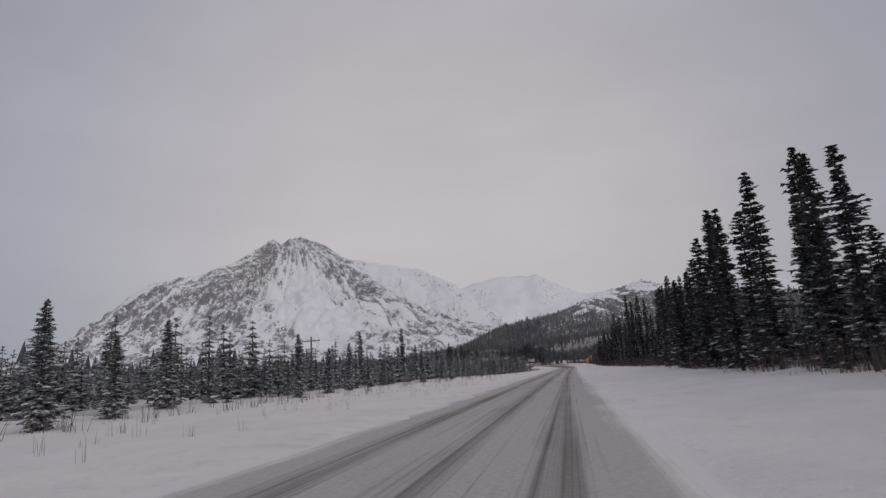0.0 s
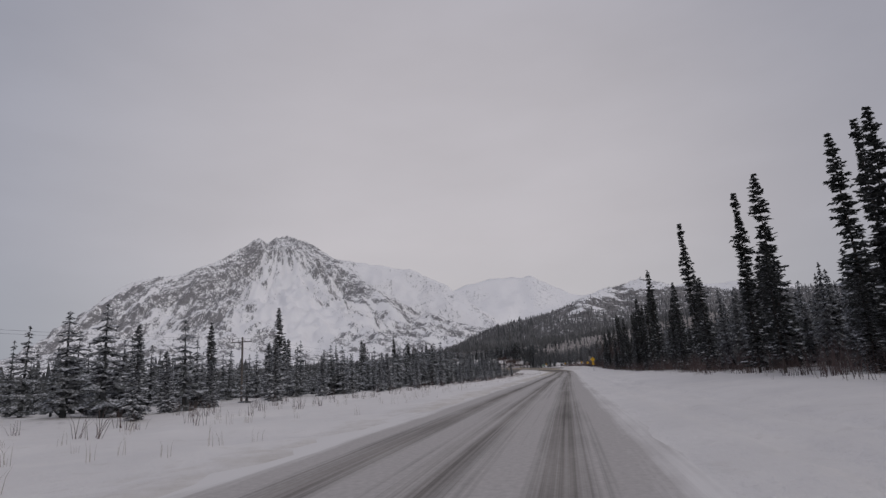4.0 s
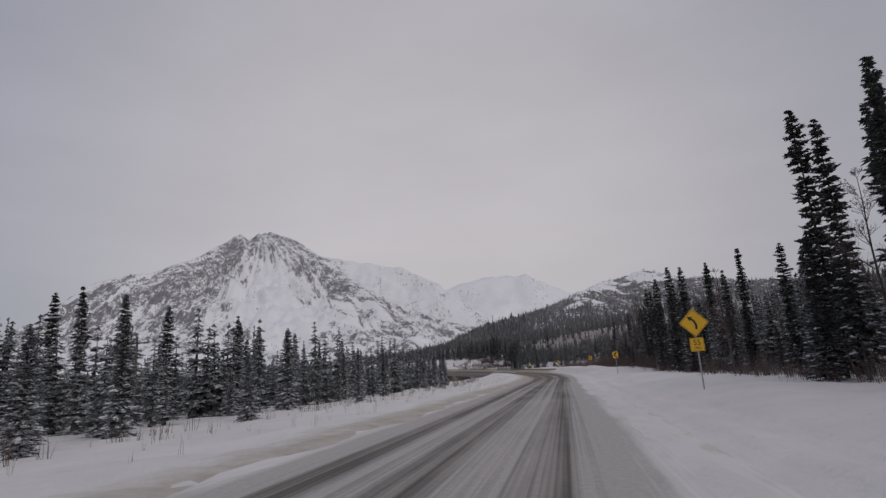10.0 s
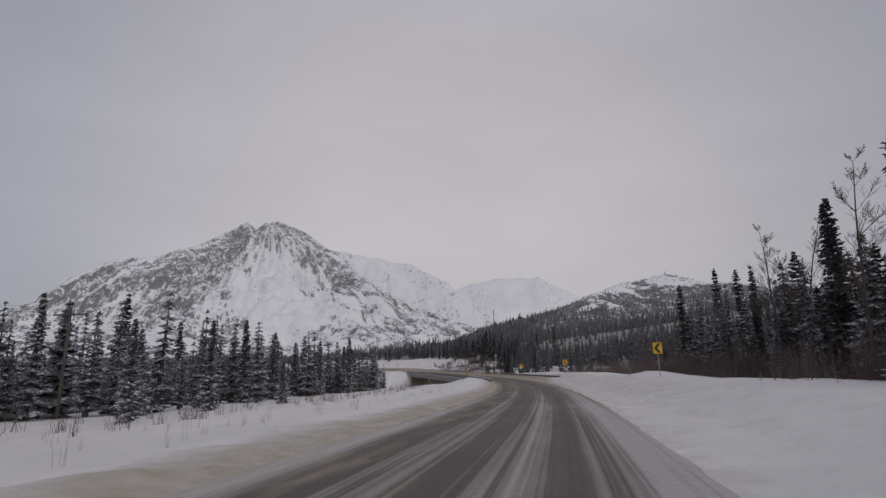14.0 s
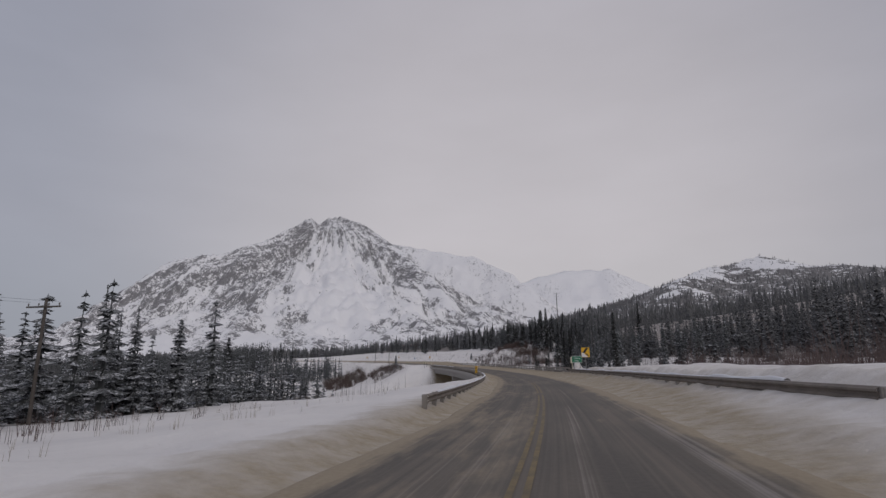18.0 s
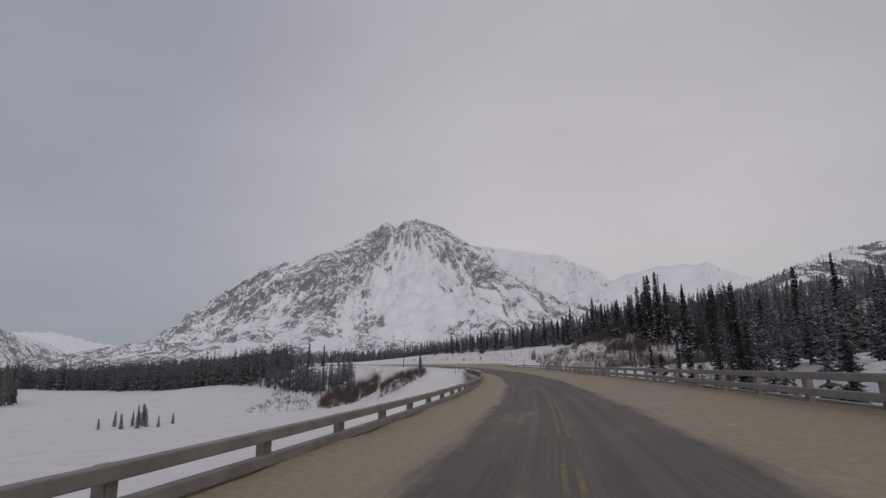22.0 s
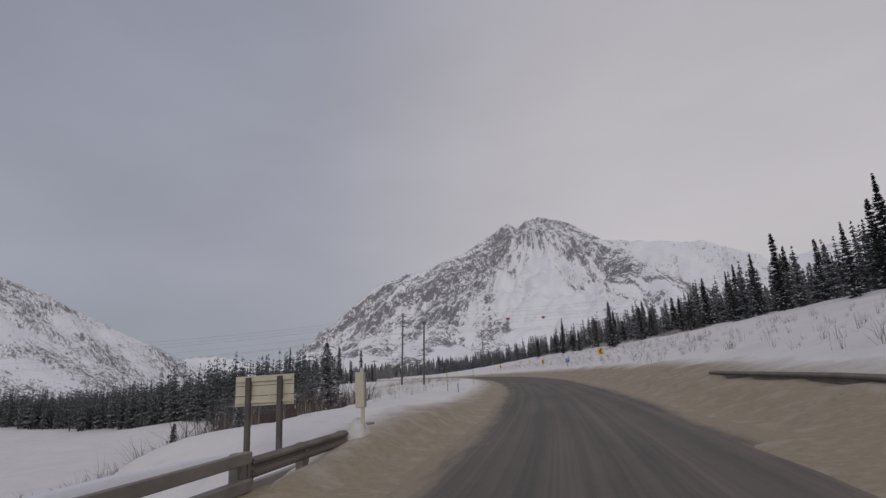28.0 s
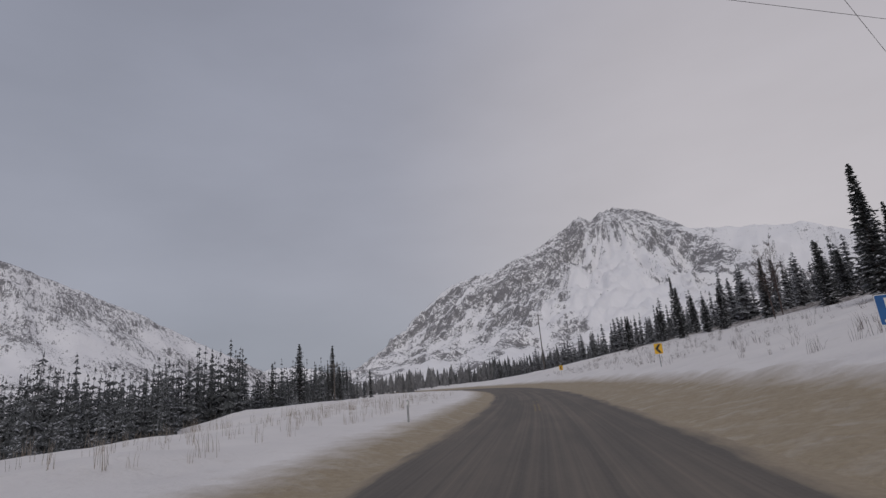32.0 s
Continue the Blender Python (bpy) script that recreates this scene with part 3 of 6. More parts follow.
def build_ground():
    s = np.concatenate([np.arange(-80, 290, 1.0), np.arange(290, 425, 0.5), np.arange(425, 540, 1.0), np.arange(540, 610, 0.5), np.arange(610, 700, 1.0), np.arange(700, 1241, 5.0)])
    r = np.concatenate([[0, 1.0, 1.6], np.arange(2.0, 9.0, 0.2), np.arange(9, 16, 0.8), np.arange(16, 32, 1.6), np.arange(32, 60, 3.5), np.geomspace(62, 330, 16)])
    le = np.concatenate([[1.2, 2.4], np.arange(3.2, 9.0, 0.4), np.arange(9, 16, 0.8), np.arange(16, 34, 1.6), np.arange(34, 62, 3.5), np.geomspace(64, 420, 18)])
    d = np.concatenate([-le[::-1], r])
    S, D = np.meshgrid(s, d, indexing="ij")
    X, Y = spot(S, D)
    Z = sheet_height(S, D)
    edge = np.maximum(np.clip((D - 300) / 30, 0, 1), np.clip((-D - 370) / 50, 0, 1))
    Z = Z - edge * 8 - np.clip((S - 1180) / 60, 0, 1) * 10
    me = mesh_arrays("ground", np.stack([X, Y, Z], -1).reshape(-1, 3), grid_faces(len(s), len(d))[:, ::-1], MAT["ground"], True)
    vertex_value(me, "sand", sand_share(S, D))
    wood = np.where(D > 0, np.clip((D - np.where(S > 540, 24, 12)) / 4, 0, 1), np.clip((-D - 20) / 6, 0, 1))
    bare = ((S > 400) & (S < 800) & (D < 0)) | ((S > 335) & (S < 620) & (D > 0) & (D < 45))
    vertex_value(me, "litter", wood * np.where(bare, 0.2, np.where(D < 0, 0.4, 0.75)))
    tagged(new("ground", me), "rolling snow-covered ground with sand beside the road", "ground", kind="structure")
    # the wide valley floor out to the mountains
    n = 90
    u = np.linspace(-1, 1, n)
    w = np.sign(u) * np.abs(u) ** 1.6 * 4200
    X, Y = np.meshgrid(w, w + 900, indexing="ij")
    Z = -16 + (fbm(X, Y, 500, 4, 3) - 0.5) * 10
    me = mesh_arrays("valley_floor", np.stack([X, Y, Z], -1).reshape(-1, 3), grid_faces(n, n)[:, ::-1], MAT["ground"], True)
    vertex_value(me, "sand", np.zeros(n * n))
    vertex_value(me, "litter", np.full(n * n, 0.3))
    tagged(new("valley_floor", me), "wide snowy valley floor reaching to the mountains", "ground", kind="structure")


def build_road():
    s = np.concatenate([np.arange(-80, 720, 1.0), np.arange(720, 1241, 4.0)])
    q = np.linspace(-1, 1, 33)
    S, Q = np.meshgrid(s, q, indexing="ij")
    ragged = (fbm(S, Q * 9, 5, 4, 21) - 0.5) * np.interp(S, (240, 330), (0.5, 1.2))
    dd = Q * along(HALF, S) + ragged * np.sign(Q) * np.clip((np.abs(Q) - 0.55) / 0.45, 0, 1)
    D = dd + along(CENTRE, S)
    X, Y = spot(S, D)
    Z = along(LEVEL, S) + along(TILT, S) * dd - 0.02 * np.abs(dd) * 0.4 + 0.012 - 0.22 * np.clip((np.abs(Q) - 0.93) / 0.07, 0, 1)
    me = mesh_arrays("road", np.stack([X, Y, Z], -1).reshape(-1, 3), grid_faces(len(s), len(q))[:, ::-1], MAT["road"], True)
    uv = me.uv_layers.new(name="UVMap")
    idx = np.empty(len(me.loops), np.int32)
    me.loops.foreach_get("vertex_index", idx)
    uv.data.foreach_set("uv", np.stack([S.ravel()[idx], dd.ravel()[idx]], -1).astype(np.float32).ravel())
    snow = np.interp(S, (-80, 150, 240, 290, 330, 380, 1250), (0.60, 0.52, 0.40, 0.22, 0.02, -0.10, -0.10))
    snow = snow + np.clip((np.abs(dd) - 2.5) / 1.3, 0, 1) * np.interp(S, (0, 260, 340, 1250), (0.9, 0.95, 0.3, 0.05))
    vertex_value(me, "snow", snow - np.where(S > 380, 0.25, 0))
    vertex_value(me, "sand", np.clip((np.abs(dd) - along(HALF, S) + 1.15) / 0.9, 0, 1) * np.interp(S, (0, 200, 340, 1250), (0.1, 0.3, 1.05, 1.15)) + np.where(dd < 0, np.interp(S, (120, 250, 330, 420, 470), (0, 0.40, 0.40, 0.34, 0.1)), np.interp(S, (250, 330, 420, 470), (0, 0.16, 0.22, 0.1))))
    tagged(new("road", me), "winter highway with packed snow, bare wheel tracks and sand", "road", kind="structure")
    # worn double centre line
    for name, off in (("centre_line", -0.10), ("centre_line", 0.10)):
        s = np.arange(318, 760, 1.0)
        ss = np.repeat(s, 2)
        side = np.tile([-0.045, 0.045], len(s))
        c = along(CENTRE, ss) + off + side
        x, y = spot(ss, c)
        z = along(LEVEL, ss) + along(TILT, ss) * (off + side) + 0.018
        keep = fbm(s, s * 0 + off, 7, 3, 31) > np.interp(s, (318, 345, 420, 450, 760), (0.60, 0.36, 0.38, 0.50, 0.62))
        a = np.arange(0, 2 * len(s) - 2, 2)[keep[:-1]]
        me = mesh_arrays(name, np.stack([x, y, z], -1), np.stack([a, a + 1, a + 3, a + 2], -1), MAT["paint_yellow"])
        tagged(new(name, me), "worn yellow painted centre line on the asphalt", "road marking", "centre lines", "structure")


def sweep(name, section, s, d, z, material, smooth=False, close=True):
    """A section of (across, up) points carried along the road from place to place."""
    s = np.asarray(s, float)
    n, k = len(s), len(section)
    sec = np.asarray(section, float)
    S = np.repeat(s[:, None], k, 1)
    D = np.broadcast_to(np.asarray(d, float).reshape(-1, 1), (n, 1)) + sec[:, 0]
    Z = np.broadcast_to(np.asarray(z, float).reshape(-1, 1), (n, 1)) + sec[:, 1]
    X, Y = spot(S, D)
    V = np.stack([X, Y, Z], -1).reshape(-1, 3)
    F = []
    for i in range(n - 1):
        for j in range(k if close else k - 1):
            F.append((i * k + j, i * k + (j + 1) % k, (i + 1) * k + (j + 1) % k, (i + 1) * k + j))
    me = mesh_from(name, V, F, material, smooth)
    if close:
        bm = bmesh.new()
        bm.from_mesh(me)
        bm.verts.ensure_lookup_table()
        bm.faces.new([bm.verts[j] for j in range(k)])
        bm.faces.new([bm.verts[(n - 1) * k + j] for j in range(k)])
        bmesh.ops.recalc_face_normals(bm, faces=bm.faces)
        bm.to_mesh(me)
        bm.free()
    return me


def deck_z(s, d):
    return along(LEVEL, s) + along(TILT, s) * (np.asarray(d) - along(CENTRE, s))


def build_bridge():
    a, b = BRIDGE
    base = empty("highway_bridge", pose(*[float(v) for v in spot(485, 0)], 0), "concrete and steel highway bridge with sanded deck over a frozen river", "bridge")
    inv = base.matrix_world.inverted()

    def add(name, me, material, label=""):
        me.transform(inv)
        return part(name, me, material, base, label)
    s = np.arange(a - 4, b + 4.1, 1.0)
    # deck with its tilt: four corners swept
    F = []
    D = np.array([-5.1, -5.1, 6.9, 6.9])
    off = np.array([-0.42, -0.035, -0.035, -0.42])
    S, DD = np.meshgrid(s, D, indexing="ij")
    X, Y = spot(S, DD)
    Z = deck_z(S, DD) + off
    n = len(s)
    for i in range(n - 1):
        for j in range(4):
            F.append((i * 4 + j, i * 4 + (j + 1) % 4, (i + 1) * 4 + (j + 1) % 4, (i + 1) * 4 + j))
    me = mesh_from("deck", np.stack([X, Y, Z], -1).reshape(-1, 3), F, MAT["ground"])
    vertex_value(me, "sand", np.full(n * 4, 1.0))
    vertex_value(me, "litter", np.zeros(n * 4))
    add("deck", me, None, "sanded bridge deck")
    for d in (-5.16, 6.96):
        sec = [(-0.07, -0.5), (0.07, -0.5), (0.07, 0.16), (-0.07, 0.16)]
        add("fascia", sweep("fascia", sec, s, d, deck_z(s, d), MAT["concrete"]), None)
    g = 0.18
    web = [(-g, -1.9), (g, -1.9), (g, -1.84), (0.03, -1.82), (0.03, -0.5), (g, -0.48), (g, -0.42), (-g, -0.42), (-g, -0.48), (-0.03, -0.5), (-0.03, -1.82), (-g, -1.84)]
    for d in (-4.3, -0.9, 2.6, 6.0):
        add("girder", sweep("girder", web, np.arange(a - 2, b + 2.1, 4.0), d, deck_z(np.arange(a - 2, b + 2.1, 4.0), d), MAT["girder"]), None, "pale grey-brown girder")
    for sc in (a - 2.5, b + 2.5):
        bm = bmesh.new()
        x, y = spot(sc, 0.9)
        box(bm, (12.6, 2.6, 7.0), (float(x), float(y), float(deck_z(sc, 0)) - 5.4), 0.05, Matrix.Rotation(radians(turn(sc)), 4, "Z"))
        me = bpy.data.meshes.new("abutment")
        bm.to_mesh(me)
        bm.free()
        add("abutment", me, MAT["concrete"], "snow-dusted concrete abutment")
    for sc in (466, 503):
        bm = bmesh.new()
        x, y = spot(sc, 0.2)
        t = Matrix.Rotation(radians(turn(sc)), 4, "Z")
        z = float(deck_z(sc, 0))
        box(bm, (9.6, 1.3, 1.2), (float(x), float(y), z - 2.6), 0.08, t)
        box(bm, (7.4, 1.0, 8.4), (float(x), float(y), z - 7.3), 0.1, t)
        me = bpy.data.meshes.new("pier")
        bm.to_mesh(me)
        bm.free()
        add("pier", me, MAT["concrete"])


W_BEAM = [(0.0, -0.155), (0.035, -0.13), (0.08, -0.10), (0.08, -0.06), (0.02, -0.02), (0.02, 0.02), (0.08, 0.06), (0.08, 0.10), (0.035, 0.13), (0.0, 0.155),
          (-0.012, 0.15), (0.02, 0.12), (0.06, 0.09), (0.06, 0.07), (0.0, 0.02), (0.0, -0.02), (0.06, -0.07), (0.06, -0.09), (0.02, -0.12), (-0.012, -0.15)]


def build_guardrail(name, s_from, s_to, d, side, top, label, post_step=1.9, box_beam=False):
    """side: +1 when the traffic face looks to the right (rail on the left)."""
    edge = (lambda q: np.interp(q, *d)) if isinstance(d, tuple) else (lambda q: np.full(np.shape(q), float(d)))
    base = empty(name, pose(*[float(v) for v in spot((s_from + s_to) / 2, edge((s_from + s_to) / 2))], 0), label, "guardrail", "guardrails")
    inv = base.matrix_world.inverted()
    sec = [(0.0, -0.085), (0.14, -0.085), (0.15, -0.07), (0.15, 0.07), (0.14, 0.085), (0.0, 0.085)] if box_beam else W_BEAM
    sec = [(x * side, z) for x, z in sec]
    panel = post_step * 2
    k = int((s_to - s_from) / panel + 0.01)
    for i in range(k):
        s = s_from + panel * i + np.linspace(0.005, panel - 0.005, 3)
        d_ = edge(s)
        z = np.where(np.abs(s - 485) < 62, deck_z(s, d_), along(LEVEL, s) + along(TILT, s) * d_) + top - 0.16
        for drop in ((-0.075, 0.30) if box_beam else (0.0,)):
            me = sweep("rail_panel", sec, s, d_, z - drop, MAT["galvanised" if box_beam else "rail"])
            me.transform(inv)
            part("rail_panel", me, None, base)
    post = None
    for i in range(int((s_to - s_from) / post_step) + 1):
        s = s_from + post_step * i
        d_ = float(edge(s))
        x, y = spot(s, d_ - side * 0.09)
        z = float(deck_z(s, d_)) + top
        if post is None:
            bm = bmesh.new()
            box(bm, (0.16, 0.20, 1.5), (0, 0, -0.75 + 0.0), 0.012)
            box(bm, (0.10, 0.15, 0.36), (side * 0.06, 0, -0.18), 0.01)
            post = bpy.data.meshes.new("post")
            bm.to_mesh(post)
            bm.free()
            post.materials.append(MAT["galvanised"])
        ob = new("post", post)
        ob.parent = base
        ob.matrix_basis = inv @ pose(float(x), float(y), z - 0.02, 0, 0, turn(s))
    return base


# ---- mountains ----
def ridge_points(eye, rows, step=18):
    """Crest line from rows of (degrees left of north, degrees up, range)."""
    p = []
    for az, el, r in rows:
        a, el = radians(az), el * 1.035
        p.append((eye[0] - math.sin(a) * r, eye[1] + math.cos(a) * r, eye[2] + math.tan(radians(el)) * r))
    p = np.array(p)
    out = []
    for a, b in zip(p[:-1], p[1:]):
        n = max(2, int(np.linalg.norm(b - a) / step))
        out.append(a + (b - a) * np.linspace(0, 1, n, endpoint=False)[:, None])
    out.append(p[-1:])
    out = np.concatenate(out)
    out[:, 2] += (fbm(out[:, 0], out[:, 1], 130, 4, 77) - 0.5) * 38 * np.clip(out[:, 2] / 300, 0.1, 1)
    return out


def crest_height(X, Y, crest, A, B):
    best, near = np.full(X.shape, -1e9), np.full(X.shape, 1e9)
    for x, y, z in crest:
        dist = np.hypot(X - x, Y - y)
        h = z - A * (1 - np.exp(-dist / B))
        near = np.where(h > best, dist, near)
        best = np.maximum(best, h)
    return best, near


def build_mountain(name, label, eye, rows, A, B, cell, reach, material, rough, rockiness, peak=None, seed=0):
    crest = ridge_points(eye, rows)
    x0, y0 = crest[:, :2].min(0) - reach
    x1, y1 = crest[:, :2].max(0) + reach
    xs, ys = np.arange(x0, x1, cell), np.arange(y0, y1, cell)
    X, Y = np.meshgrid(xs, ys, indexing="ij")
    wx = (fbm(X, Y, 220, 3, seed + 40) - 0.5) * 150
    wy = (fbm(X, Y, 220, 3, seed + 50) - 0.5) * 150
    Z, near = crest_height(X, Y, crest, A, B)
    amp = np.clip(near / 120, 0.12, 1) * np.clip((Z + 60) / 200, 0, 1)
    ridged = 1 - np.abs(2 * fbm(X + wx, Y + wy, 260, 5, seed + 1, 0.55) - 1)
    crags = 1 - np.abs(2 * fbm(X + wx * 0.3, Y + wy * 0.3, 70, 4, seed + 8, 0.6) - 1)
    Z = Z + (ridged - 0.72) * rough * amp * 1.4 + (crags - 0.72) * rough * 0.55 * np.clip(amp, 0.35, 1)
    gul = 0
    if peak is not None:
        ang = np.arctan2(X - peak[0], -(Y - peak[1]))
        rad = np.hypot(X - peak[0], Y - peak[1])
        gul = 1 - np.abs(2 * fbm(ang * 900 + wx * 0.4, rad * 0.22, 90, 4, seed + 20, 0.55) - 1)
        Z = Z + (gul - 0.72) * rough * 0.75 * np.clip(rad / 250, 0, 1) * amp
        rib = fbm(ang * 900 + wx * 0.9, rad * 0.35 + wy * 0.5, 150, 4, seed + 70, 0.5)
        crop = fbm(X + wx * 0.2, Y + wy * 0.2, 70, 4, seed + 90, 0.55)
        chute = fbm(ang * 1500 + wx * 0.5, rad * 0.28, 100, 4, seed + 95, 0.55)
        comb = 1 - np.abs(2 * fbm(ang * 1150 + wx * 0.6, rad * 0.30 + wy * 0.3, 62, 4, seed + 33, 0.58) - 1)
        gul = 0.72 + (crop - 0.5) * 0.55 + (chute - 0.5) * 0.55 + (rib - 0.5) * 0.45 + (comb - 0.72) * 0.95
    me = mesh_arrays(name, np.stack([X, Y, Z], -1).reshape(-1, 3), grid_faces(len(xs), len(ys))[:, ::-1], material, True)
    px, py = 1.8 * crest[:, :2].mean(0) - 0.8 * np.array(eye[:2]) if peak is None else peak
    u, v = np.arctan2(X - px, py - Y) % 6.2832 if peak is None else np.arctan2(X - px, py - Y), np.hypot(X - px, Y - py)
    uv = me.uv_layers.new(name="UVMap")
    idx = np.empty(len(me.loops), np.int32)
    me.loops.foreach_get("vertex_index", idx)
    flow = np.stack([u * (650 if peak is not None else 2200) + wx * 0.35, v * 0.38 + wy * 0.35], -1).reshape(-1, 2)
    uv.data.foreach_set("uv", flow[idx].astype(np.float32).ravel())
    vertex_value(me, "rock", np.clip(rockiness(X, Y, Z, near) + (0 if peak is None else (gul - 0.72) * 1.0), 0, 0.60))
    return tagged(new(name, me), label, "mountain", kind="structure")


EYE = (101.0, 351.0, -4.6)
HILL_ROWS = ((-2, 1.2, 1300), (-9.2, 4.75, 1120), (-11.5, 5.3, 1040), (-17.1, 6.6, 900), (-21.6, 8.3, 860), (-25.5, 8.75, 960), (-28.5, 9.4, 1000), (-32, 8.6, 980), (-38.8, 6.9, 900), (-50, 6.2, 820), (-70, 5.0, 760))
HILL_CREST = ridge_points(EYE, [(a, e / 1.02, r) for a, e, r in HILL_ROWS])


def hill_height(X, Y):
    z = crest_height(X, Y, HILL_CREST, 215, 420)[0]
    return z + (fbm(X, Y, 160, 4, 61) - 0.5) * 22


# Open snow on the hill's top: x, y, radius.
CLEARINGS = ((584, 1194, 34), (596, 1160, 26), (552, 1172, 20), (548, 1200, 22), (474, 1180, 26), (448, 1168, 26), (420, 1150, 24), (390, 1112, 24), (480, 1126, 13), (408, 1082, 13), (350, 1056, 14), (368, 1085, 16), (625, 1170, 16))


def clearing(X, Y):
    v = sum(np.exp(-((X - x) ** 2 + (Y - y) ** 2) / (1.6 * r * r)) for x, y, r in CLEARINGS)
    return np.clip((v + 2.6 * (fbm(X, Y, 17, 4, 64, 0.65) - 0.5) - 0.86) * 3.0, 0, 1)


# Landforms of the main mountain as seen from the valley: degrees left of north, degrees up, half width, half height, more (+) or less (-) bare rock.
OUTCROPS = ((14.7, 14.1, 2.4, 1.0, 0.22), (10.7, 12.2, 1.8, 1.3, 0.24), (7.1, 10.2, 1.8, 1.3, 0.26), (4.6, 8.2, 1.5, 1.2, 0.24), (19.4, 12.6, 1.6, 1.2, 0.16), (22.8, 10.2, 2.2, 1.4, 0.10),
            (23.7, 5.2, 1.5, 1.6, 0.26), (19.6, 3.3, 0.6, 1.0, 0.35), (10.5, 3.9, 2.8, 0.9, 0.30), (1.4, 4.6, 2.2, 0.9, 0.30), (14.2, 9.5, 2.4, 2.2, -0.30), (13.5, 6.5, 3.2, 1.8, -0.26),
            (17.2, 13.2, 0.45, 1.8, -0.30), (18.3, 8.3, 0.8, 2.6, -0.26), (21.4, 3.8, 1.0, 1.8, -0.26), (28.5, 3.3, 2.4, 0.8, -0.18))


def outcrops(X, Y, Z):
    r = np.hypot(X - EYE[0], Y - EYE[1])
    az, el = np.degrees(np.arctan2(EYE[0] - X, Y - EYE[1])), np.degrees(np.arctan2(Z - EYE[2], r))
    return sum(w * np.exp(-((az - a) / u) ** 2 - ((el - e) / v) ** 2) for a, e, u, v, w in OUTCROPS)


def build_mountains():
    pk = (-496, 2590)

    def main_rock(X, Y, Z, near):
        ang = np.degrees(np.arctan2(X - pk[0], -(Y - pk[1])))       # 0 towards the valley, + to the east
        side = np.interp(ang, (-180, -60, -25, -6, 8, 18, 36, 54, 75, 100, 180), (0.40, 0.42, 0.40, 0.36, 0.20, 0.08, 0.16, 0.36, 0.42, 0.38, 0.34))
        crest = 0.03 * np.exp(-near / 70)
        low = np.interp(Z, (-20, 40, 110, 160), (0.55, 0.45, 0.15, 0.0))
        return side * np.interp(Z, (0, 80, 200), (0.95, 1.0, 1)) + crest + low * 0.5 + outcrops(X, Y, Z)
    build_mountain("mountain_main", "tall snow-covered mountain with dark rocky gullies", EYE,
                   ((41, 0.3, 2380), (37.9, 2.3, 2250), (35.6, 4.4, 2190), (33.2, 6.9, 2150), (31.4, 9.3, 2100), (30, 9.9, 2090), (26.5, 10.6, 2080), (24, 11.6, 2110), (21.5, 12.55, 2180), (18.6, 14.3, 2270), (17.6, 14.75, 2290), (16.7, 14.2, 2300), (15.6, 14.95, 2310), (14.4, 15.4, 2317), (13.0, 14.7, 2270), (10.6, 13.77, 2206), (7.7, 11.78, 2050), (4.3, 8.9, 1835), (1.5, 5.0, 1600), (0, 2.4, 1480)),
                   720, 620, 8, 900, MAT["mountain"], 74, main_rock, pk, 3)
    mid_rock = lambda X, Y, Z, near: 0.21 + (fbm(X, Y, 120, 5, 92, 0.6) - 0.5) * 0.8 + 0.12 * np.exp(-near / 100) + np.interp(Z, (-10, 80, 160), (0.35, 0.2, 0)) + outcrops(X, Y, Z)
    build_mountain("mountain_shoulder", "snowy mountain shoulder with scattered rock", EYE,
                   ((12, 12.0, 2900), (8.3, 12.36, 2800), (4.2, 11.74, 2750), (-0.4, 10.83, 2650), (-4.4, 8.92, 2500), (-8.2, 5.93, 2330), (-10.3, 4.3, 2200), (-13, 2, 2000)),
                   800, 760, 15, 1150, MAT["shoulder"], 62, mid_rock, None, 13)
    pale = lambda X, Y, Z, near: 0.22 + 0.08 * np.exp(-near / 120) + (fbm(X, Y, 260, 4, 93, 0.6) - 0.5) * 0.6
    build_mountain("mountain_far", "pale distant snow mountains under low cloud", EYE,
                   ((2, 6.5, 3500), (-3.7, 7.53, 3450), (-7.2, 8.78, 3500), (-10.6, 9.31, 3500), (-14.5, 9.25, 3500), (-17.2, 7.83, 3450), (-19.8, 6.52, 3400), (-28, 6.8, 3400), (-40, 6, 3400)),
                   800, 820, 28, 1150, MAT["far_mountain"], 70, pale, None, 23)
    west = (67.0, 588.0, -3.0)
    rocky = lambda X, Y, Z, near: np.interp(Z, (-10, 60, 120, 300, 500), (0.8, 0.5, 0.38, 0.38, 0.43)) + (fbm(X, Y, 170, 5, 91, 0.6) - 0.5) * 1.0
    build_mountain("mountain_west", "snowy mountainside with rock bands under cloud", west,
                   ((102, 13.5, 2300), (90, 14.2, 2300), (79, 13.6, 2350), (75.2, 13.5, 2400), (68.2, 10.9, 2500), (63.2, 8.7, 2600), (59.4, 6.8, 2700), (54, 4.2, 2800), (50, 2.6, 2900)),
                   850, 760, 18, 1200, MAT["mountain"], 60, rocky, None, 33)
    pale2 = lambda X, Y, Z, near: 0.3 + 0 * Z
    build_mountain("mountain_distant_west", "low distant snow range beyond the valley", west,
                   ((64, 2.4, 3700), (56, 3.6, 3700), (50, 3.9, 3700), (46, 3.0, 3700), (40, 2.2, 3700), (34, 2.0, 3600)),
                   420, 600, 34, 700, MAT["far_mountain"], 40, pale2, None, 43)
    xs, ys = np.concatenate([np.arange(60, 300, 12.0), np.arange(300, 700, 5.0), np.arange(700, 1500, 12.0)]), np.concatenate([np.arange(250, 1000, 12.0), np.arange(1000, 1250, 5.0), np.arange(1250, 1700, 12.0)])
    X, Y = np.meshgrid(xs, ys, indexing="ij")
    Z = hill_height(X, Y)
